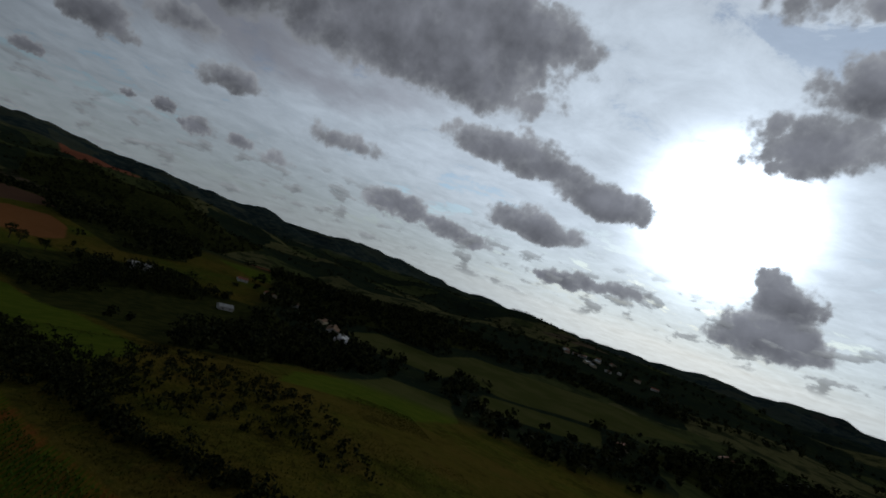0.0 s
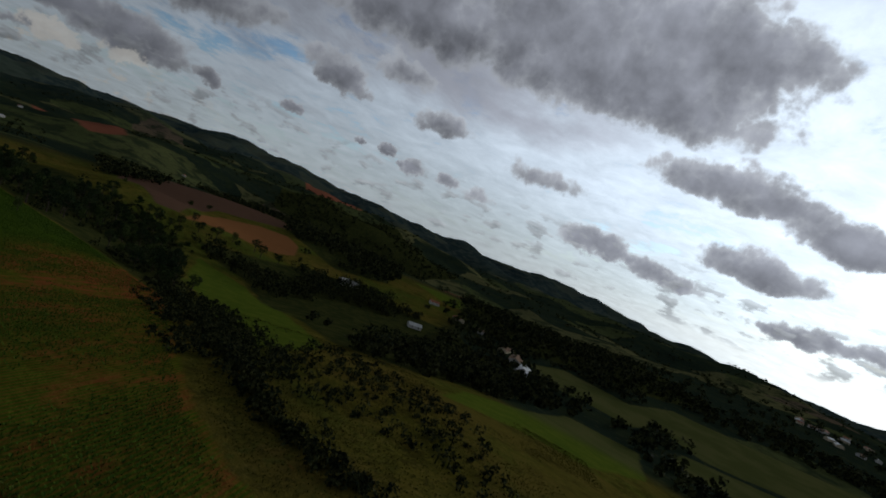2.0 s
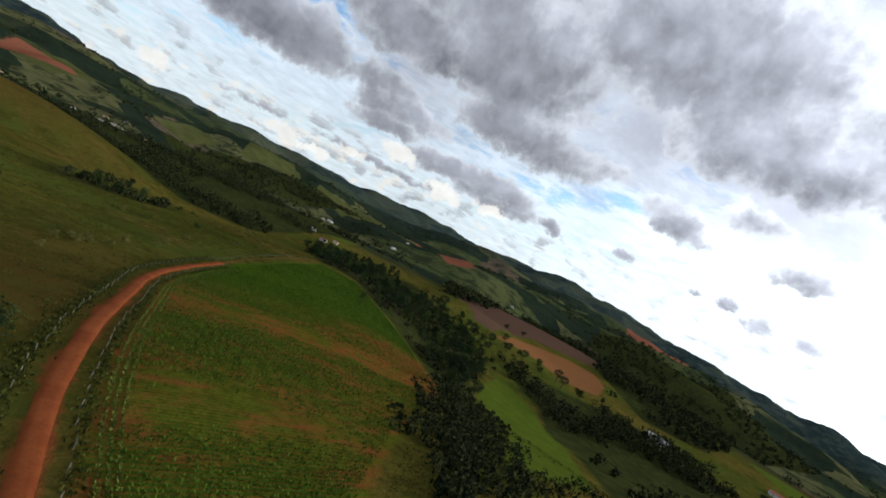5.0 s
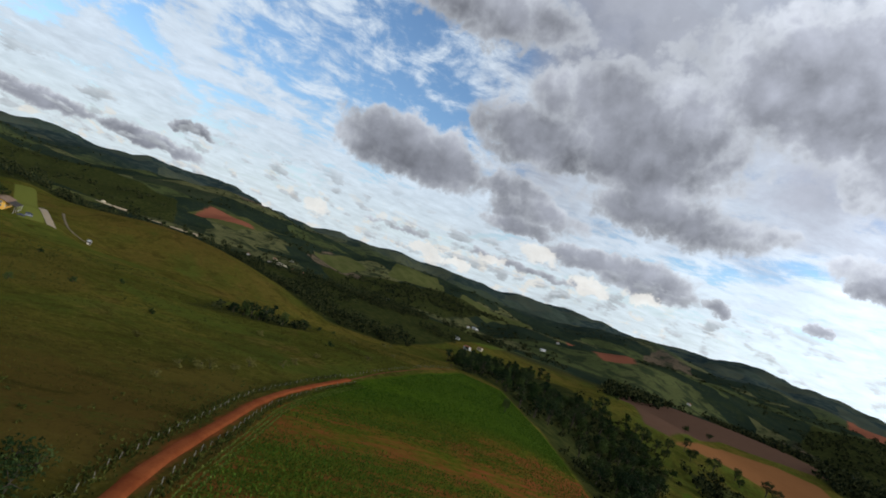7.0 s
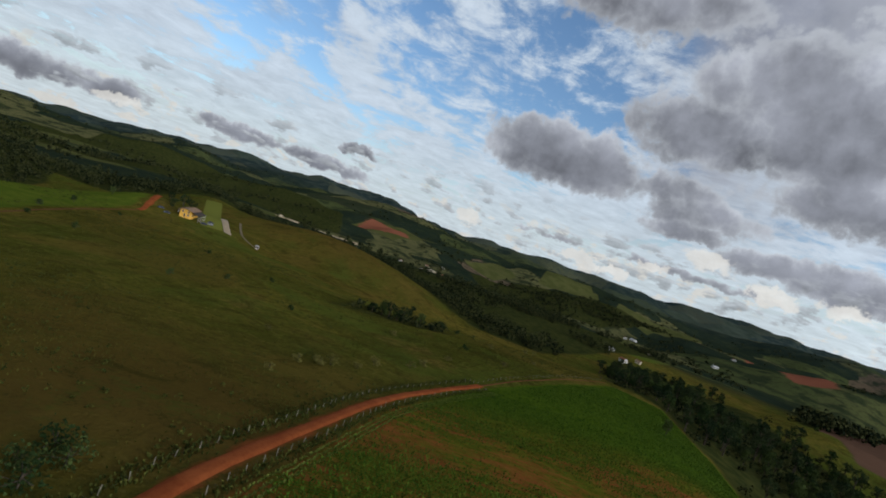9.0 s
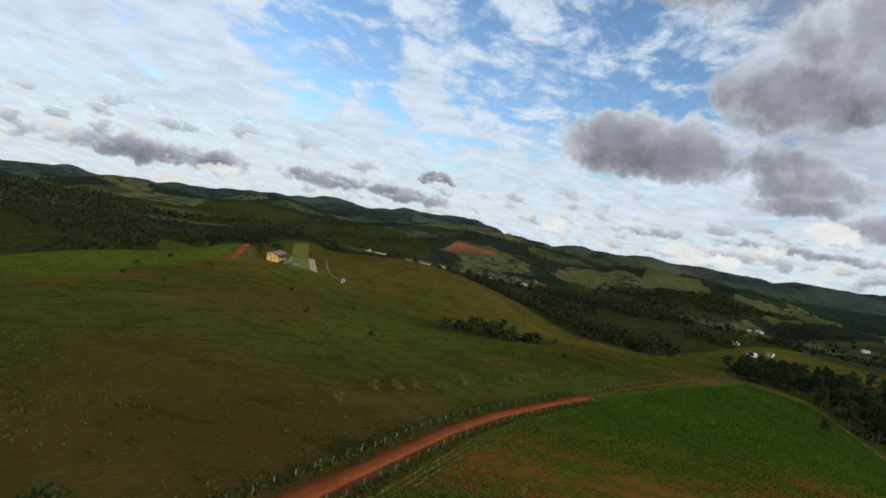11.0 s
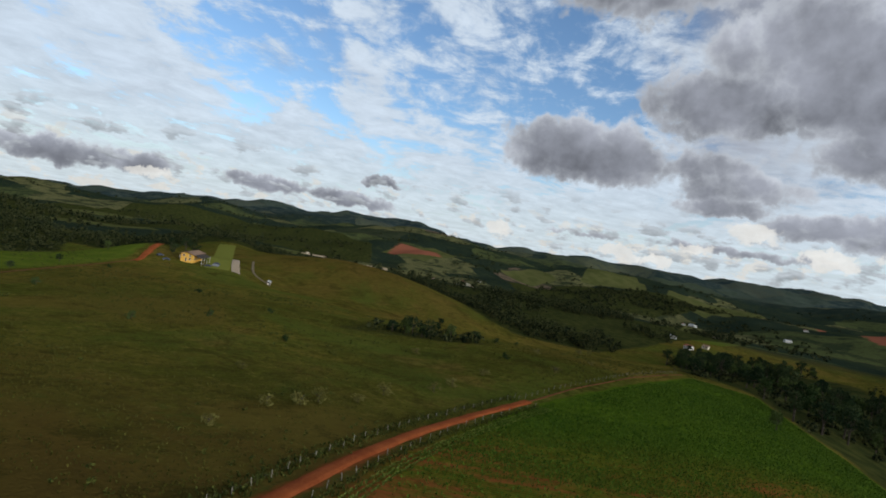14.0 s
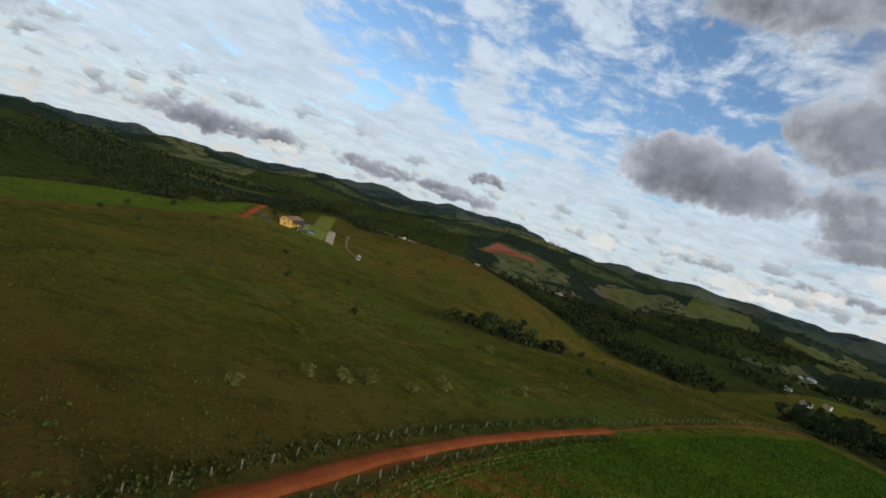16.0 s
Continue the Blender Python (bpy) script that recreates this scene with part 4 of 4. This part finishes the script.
# low dark weeds and cushions through the pasture
wx_, wy_ = rng.uniform(-190, 150, 9000), rng.uniform(5, 340, 9000)
ok = (inside(wx_, wy_, FIELD) < -4) & (along(wx_, wy_, ROAD_LINE) > 4.5) & (along(wx_, wy_, HILL_ROAD) > 4) & (fbm(wx_, wy_, 34, 83, 4) > rng.uniform(-0.1, 0.5, 9000))
ok &= (np.hypot(wx_ + 115, wy_ - 372) > 26) & (inside(wx_, wy_, STRIP) < -4)
woods("pasture_weeds", np.column_stack([wx_, wy_])[ok], 0.75, 0.7, 14, 0.34, VERGE, "low dark weeds and cushions scattered through the pasture", 14)
# rank growth along the fences
edge = []
for (ax_, ay_), (bx_, by_) in zip(ROAD_LINE, ROAD_LINE[1:]):
    dx, dy = bx_ - ax_, by_ - ay_
    ln = math.hypot(dx, dy)
    for _ in range(int(ln * 20)):
        f = rng.uniform()
        off = rng.normal(4.0, 0.9) if rng.uniform() < 0.66 else -rng.normal(3.6, 0.5)
        edge.append((ax_ + dx * f - dy / ln * off, ay_ + dy * f + dx / ln * off))
tufts("verge_growth", np.array(edge), 0.36, 4, VERGE, "rank green weeds along the road fences", 8, 0.4)


# ---- fences ----
def offset(line, by, step):
    """Points every step metres, beside a line."""
    out, left = [], 0.0
    for (ax_, ay_), (bx_, by_) in zip(line, line[1:]):
        dx, dy = bx_ - ax_, by_ - ay_
        ln = math.hypot(dx, dy)
        while left < ln:
            f = left / ln
            out.append((ax_ + dx * f - dy / ln * by, ay_ + dy * f + dx / ln * by))
            left += step
        left -= ln
    return out


def fence(line, by, step, label):
    r = np.random.default_rng(int(by * 10) + 90)
    root = tagged(new("fence"), label, "fence")
    shapes = []
    for h in (1.0, 1.12, 0.9):
        bm = bmesh.new()
        tube(bm, (0, 0, -0.4), (0.03, 0.02, h * 0.55), 0.06, 0.055, 7)
        tube(bm, (0.03, 0.02, h * 0.55), (0.0, 0.04, h), 0.064, 0.05, 7)
        me = bpy.data.meshes.new("post")
        bm.to_mesh(me)
        bm.free()
        me.materials.append(POST)
        shapes.append(me)
    tops = []
    for x, y in offset(line, by, step):
        x, y = x + r.normal(scale=.12), y + r.normal(scale=.12)
        z = alt(x, y)
        p = new("post", shapes[int(r.integers(0, 3))])
        p.parent = root
        p.matrix_local = pose(x, y, z, r.normal(scale=4), r.normal(scale=4), r.uniform(0, 360))
        tops.append((x, y, z))
    for h in (0.3, 0.55, 0.8):
        bm = bmesh.new()
        for a, b in zip(tops, tops[1:]):
            tube(bm, (a[0], a[1], a[2] + h), (b[0], b[1], b[2] + h), 0.002, 0.002, 3)
        part("wire", bm, WIRE, root, "thin galvanised fence wire")
    return root


fence(ROAD_LINE[16:], 3.6, 3.6, "weathered pale post and wire fence along the pasture")
fence(ROAD_LINE[16:], -2.9, 3.8, "weathered pale post and wire fence along the crop field")
edge_rows = []
for by in (-5.2, -6.1, -7.0):
    edge_rows += [(x + rng.normal(scale=.10), y + rng.normal(scale=.10)) for x, y in offset(ROAD_LINE[20:], by, 0.22)]
tufts("edge_rows", np.array(edge_rows), 0.26, 4, EDGE_CROP, "pale green crop rows that follow the road", 21, 0.7)
fence(TRACK_LINE, 2.4, 3.0, "weathered pale post and wire fence beside the narrow track")


# ---- buildings ----
def gable(bm, w, d, h, rise, eave=0.35, thick=0.16):
    """A ridged roof along y, with thickness and eaves."""
    for s in (-1, 1):
        x0, x1 = 0.0, s * (w / 2 + eave)
        z0, z1 = h + rise, h - rise * eave / (w / 2)
        ring = [bm.verts.new((x, y, z + t)) for t in (0.0, thick) for x, z, y in ((x0, z0, -d / 2 - eave), (x1, z1, -d / 2 - eave), (x1, z1, d / 2 + eave), (x0, z0, d / 2 + eave))]
        for f in ((0, 1, 2, 3), (7, 6, 5, 4), (0, 4, 5, 1), (1, 5, 6, 2), (2, 6, 7, 3), (3, 7, 4, 0)):
            bm.faces.new([ring[i] for i in f])
    bmesh.ops.recalc_face_normals(bm, faces=bm.faces)
    return bm


def shell(w, d, h, rise):
    """Walls with gable ends."""
    bm = bmesh.new()
    prof = [(-w / 2, -0.8), (w / 2, -0.8), (w / 2, h), (0, h + rise - 0.02), (-w / 2, h)]
    a = [bm.verts.new((x, -d / 2, z)) for x, z in prof]
    b = [bm.verts.new((x, d / 2, z)) for x, z in prof]
    bm.faces.new(a)
    bm.faces.new(b[::-1])
    for i in range(5):
        j = (i + 1) % 5
        bm.faces.new((a[j], a[i], b[i], b[j]))
    bmesh.ops.recalc_face_normals(bm, faces=bm.faces)
    return bm


def opening(root, name, x, y, z, w, h, turn, frame_mat):
    """A framed, recessed opening on a wall."""
    holder = part(name, block(0, 0, 0, w, 0.06, h), DARK, root)
    holder.matrix_local = pose(x, y, z, 0, 0, turn)
    bm = bmesh.new()
    for s in (-1, 1):
        box(bm, s * w / 2, -0.03, -0.05, 0.09, 0.13, h + 0.1)
    box(bm, 0, -0.03, h, w, 0.13, 0.09)
    if name == "window":
        box(bm, 0, -0.05, -0.09, w + 0.2, 0.18, 0.09)
        box(bm, 0, -0.02, 0, 0.05, 0.1, h)
    part("frame", bm, frame_mat, holder)


def farmhouse(x, y, turn, w, d, h, wall, roof, label, name="farmhouse", rise=None, windows=2):
    root = tagged(new(name), label, "building", "buildings in the farmland")
    z = min(alt(x + a, y + b) for a in (-w / 3, w / 3) for b in (-d / 3, d / 3))
    root.matrix_world = pose(x, y, z + 0.35, 0, 0, turn)
    rise = rise or w * 0.2
    part("wall", shell(w, d, h, rise), wall, root)
    part("roof", gable(bmesh.new(), w, d, h, rise, max(0.35, w * 0.05)), roof, root)
    opening(root, "door", w * 0.22, -d / 2 - 0.01, 0, 0.95, 2.05, 0, WHITE)
    for i in range(windows):
        opening(root, "window", -w * 0.25, -d / 2 - 0.01, 0.95 + 0.0 * i, 1.2, 1.1, 0, WHITE) if i == 0 else None
        f = (i + 0.5) / windows - 0.5
        opening(root, "window", w / 2 + 0.01, d * f, 0.95, 1.2, 1.1, 90, WHITE)
        opening(root, "window", -w / 2 - 0.01, d * f, 0.95, 1.2, 1.1, -90, WHITE)
    return root


# the flying club's house on the hill
club = tagged(new("clubhouse"), "ochre yellow two-storey clubhouse with a weathered brown roof", "building")
cz = alt(-121, 361)
club.matrix_world = pose(-121, 364, cz + 0.2, 0, 0, 4) @ Matrix.Diagonal((0.98, 1.35, 0.98, 1))
part("wall", shell(7.2, 13, 4.6, 0.95), OCHRE, club)
part("roof", gable(bmesh.new(), 8.2, 14, 4.55, 1.15, 0.7), ROOF_GREY, club)
for x in (-1.9, 1.7):
    opening(club, "window", x, -6.51, 3.0, 1.2, 1.1, 0, WHITE)
opening(club, "door", -0.4, -6.51, 0.0, 1.0, 2.1, 0, WHITE)
opening(club, "window", 1.9, -6.51, 0.95, 1.2, 1.1, 0, WHITE)
for y in (-4, 0, 4):
    opening(club, "window", 3.61, y, 1.0, 1.3, 1.1, 90, WHITE)
bm = bmesh.new()
ring = [bm.verts.new(v) for v in ((3.7, -6.0, 4.1), (8.8, -6.0, 2.7), (8.8, 6.6, 2.7), (3.7, 6.6, 4.1))]
top = [bm.verts.new(v.co + Vector((0, 0, 0.1))) for v in ring]
bm.faces.new(ring[::-1])
bm.faces.new(top)
for i in range(4):
    j = (i + 1) % 4
    bm.faces.new((ring[i], ring[j], top[j], top[i]))
part("porch_roof", bm, ROOF_DARK, club)
for y in (-5.6, -1.8, 2.2, 6.2):
    part("porch_post", tube(bmesh.new(), (8.5, y, -1.6), (8.5, y, 2.76), 0.1, 0.1), WHITE, club)
bm = block(-5.3, 2.0, -0.8, 3.2, 7.0, 3.2)
part("annex", bm, WHITE, club, "whitewashed side annex")
part("annex_roof", block(-5.4, 2.0, 2.42, 3.8, 7.8, 0.16), ROOF_GREY, club)
opening(club, "door", -5.3, -1.51, 0.0, 1.6, 2.1, 0, BLUE)

hut = farmhouse(-75, 376, 10, 2.2, 2.1, 2.1, CREAM, ROOF_WHITE, "small cream-washed hut at the end of the gravel lane", "hut", 0.5, 1)
apron = band("pavement_pad", [(-95.5, 372), (-100, 384), (-104, 396), (-109, 410), (-114, 426), (-120, 444)], 5.4, SLAB, "worn concrete apron beside the mown airstrip", 0.4)
apron["category"] = "pavement"


def car(x, y, turn, mat, label):
    root = tagged(new("car"), label, "car", "cars parked at the clubhouse")
    root.matrix_world = pose(x, y, alt(x, y) + 0.05, 0, 0, turn)
    bm = bmesh.new()
    prof = [(-2.05, .35), (-2.1, .8), (-1.6, .95), (-1.15, 1.42), (.55, 1.45), (1.15, .98), (1.95, .82), (2.05, .35)]
    a = [bm.verts.new((px, -.8 if pz < 1.2 else -.62, pz)) for px, pz in prof]
    b = [bm.verts.new((px, .8 if pz < 1.2 else .62, pz)) for px, pz in prof]
    bm.faces.new(a)
    bm.faces.new(b[::-1])
    for i in range(8):
        j = (i + 1) % 8
        bm.faces.new((a[j], a[i], b[i], b[j]))
    bmesh.ops.recalc_face_normals(bm, faces=bm.faces)
    part("body", bm, mat, root)
    for s in (-1, 1):
        part("window", block(-.3, s * .72, 1.0, 1.7, .06, .34), DARK, root)
    screen = part("windscreen", block(0, 0, 0, .06, 1.2, .6), DARK, root)
    screen.matrix_local = pose(0.96, 0, .96, 0, -50, 0)
    for px in (-1.3, 1.25):
        for s in (-1, 1):
            w = part("wheel", tube(bmesh.new(), (px, s * .66, .32), (px, s * .86, .32), .32, .32, 14), RUBBER, root)
            part("rim", tube(bmesh.new(), (px, s * .861, .32), (px, s * .885, .32), .19, .17, 10), CAR_SILVER, w)
    return root


for i, (x, y, m, t) in enumerate(((-109.0, 360, CAR_DARK, "dark car parked beside the clubhouse"), (-107.5, 368, CAR_SILVER, "silver car parked beside the clubhouse"),
                                  (-109, 374, CAR_DARK, "dark car parked beside the clubhouse"), (-135, 353, CAR_DARK, "dark car parked on the red road"),
                                  (-129, 348.5, CAR_DARK, "dark car parked beside the annex"))):
    car(x, y, (14, 14, 14, 60, 20, 75)[i], m, t)

# farms and barns down in the valley
FARMS = [
        (487, 150, 40, 15, 20, 4.0, WHITE, ROOF_WHITE, "large white-roofed shed among the trees", "shed"),
        (408, 52, 25, 9, 12, 3.2, WHITE, ROOF_WHITE, "white farm shed at the edge of the woods", "shed"),
        (405, -52, 84, 12, 26, 3.5, WHITE, ROOF_WHITE, "long white-roofed poultry barn", "barn"),
        (448, -45, 84, 12, 24, 3.5, WHITE, ROOF_GREY, "long barn with a grey roof", "barn"),
        (488, -34, 70, 10, 22, 3.2, CREAM, ROOF_GREY, "long weathered farm building", "barn"),
        (540, -2, 10, 8, 10, 3.0, WHITE, ROOF_GREY, "white farmhouse with a grey roof", "farmhouse"),
        (560, 30, -50, 9, 14, 3.2, CREAM, ROOF_RED, "cream farmhouse with a clay roof", "farmhouse"),
        (600, 70, 20, 9, 12, 3.0, WHITE, ROOF_RED, "white farmhouse among trees", "farmhouse"),
        (390, -470, 35, 12, 15, 4.0, CREAM, ROOF_RED, "house with a broad red clay roof", "farmhouse"),
        (312, -292, 60, 9, 12, 3.2, CREAM, ROOF_RED, "low house with a red clay roof", "farmhouse"),
        (305, 538, 20, 10, 9, 3.2, WHITE, ROOF_RED, "white farmhouse at the end of the field", "farmhouse"),
        (322, 602, -15, 8, 9, 3.0, WHITE, ROOF_WHITE, "small white farmhouse in the valley", "farmhouse"),
        (336, 560, 40, 8, 8, 3.0, CREAM, ROOF_GREY, "small cream farmhouse under trees", "farmhouse"),
        (590, 1030, 10, 12, 20, 3.6, WHITE, ROOF_WHITE, "long white farm building on the green hill", "barn"),
        (560, 1010, -20, 9, 11, 3.2, WHITE, ROOF_RED, "white farmhouse on the green hill", "farmhouse"),
        (338, 950, 15, 11, 11, 3.6, WHITE, ROOF_WHITE, "white farmhouse beyond the woods", "farmhouse"),
        (700, 1290, 15, 10, 12, 4.0, WHITE, ROOF_WHITE, "white house on the hilltop", "farmhouse"),
    ]
FARMS += [
        (470, 760, 15, 9, 11, 3.2, CREAM, ROOF_RED, "cream farmhouse at the foot of the hill", "farmhouse"),
        (128, 985, 12, 14, 26, 5.0, CREAM, CREAM, "large pale yellow house in the village", "farmhouse"),
        (150, 1010, -30, 10, 14, 4.0, WHITE, ROOF_RED, "white house in the village", "farmhouse"),
        (175, 1000, 20, 10, 12, 3.6, CREAM, ROOF_RED, "cream house in the village", "farmhouse"),
        (110, 1030, 5, 9, 12, 3.6, WHITE, ROOF_GREY, "white house with a grey roof in the village", "farmhouse"),
        (150, 1280, 25, 11, 18, 3.6, CREAM, ROOF_RED, "cream farm building above the village", "barn"),
        (190, 1300, 15, 10, 14, 3.6, WHITE, ROOF_WHITE, "white farm building above the village", "barn"),
        (-165, 1010, 102, 9, 46, 2.6, SLAB, SLAB, "long pale greenhouse shed on the slope", "shed"),
        (-108, 1002, 100, 9, 52, 2.6, SLAB, SLAB, "long pale greenhouse shed on the slope", "shed"),
        (-50, 990, 104, 9, 50, 2.6, SLAB, SLAB, "long pale greenhouse shed on the slope", "shed"),
        (-190, 1080, 15, 9, 12, 3.2, CREAM, ROOF_GREY, "cream farmhouse above the sheds", "farmhouse"),
        (60, 930, 0, 9, 12, 3.2, WHITE, ROOF_RED, "white farmhouse among trees", "farmhouse")]
for x, y, turn, w, d, h, wall, roof, label, name in FARMS:
    far_off = 0.72 if y > 500 and "greenhouse" not in label and "large" not in label else 1.0
    farmhouse(x, y, turn, w * far_off, d * far_off, h * 0.9, wall, roof, label, name)
r = np.random.default_rng(77)
for i in range(16):
    farmhouse(940 + r.uniform(-110, 110), -640 + r.uniform(-80, 80), r.uniform(0, 180), r.uniform(8, 12), r.uniform(10, 16), 3.4,
              (WHITE, CREAM)[i % 2], (ROOF_RED, ROOF_WHITE, ROOF_GREY)[i % 3], ("white village house with a clay roof", "cream village house with a pale roof", "white village house with a grey roof")[i % 3])
for i in range(3):
    a, d = r.uniform(0.3, 1.0), r.uniform(900, 1700)
    farmhouse(math.sin(a) * d, math.cos(a) * d, r.uniform(0, 180), 9, 12, 3.2, WHITE, (ROOF_RED, ROOF_WHITE)[i % 2], "white farmhouse on the far slopes")
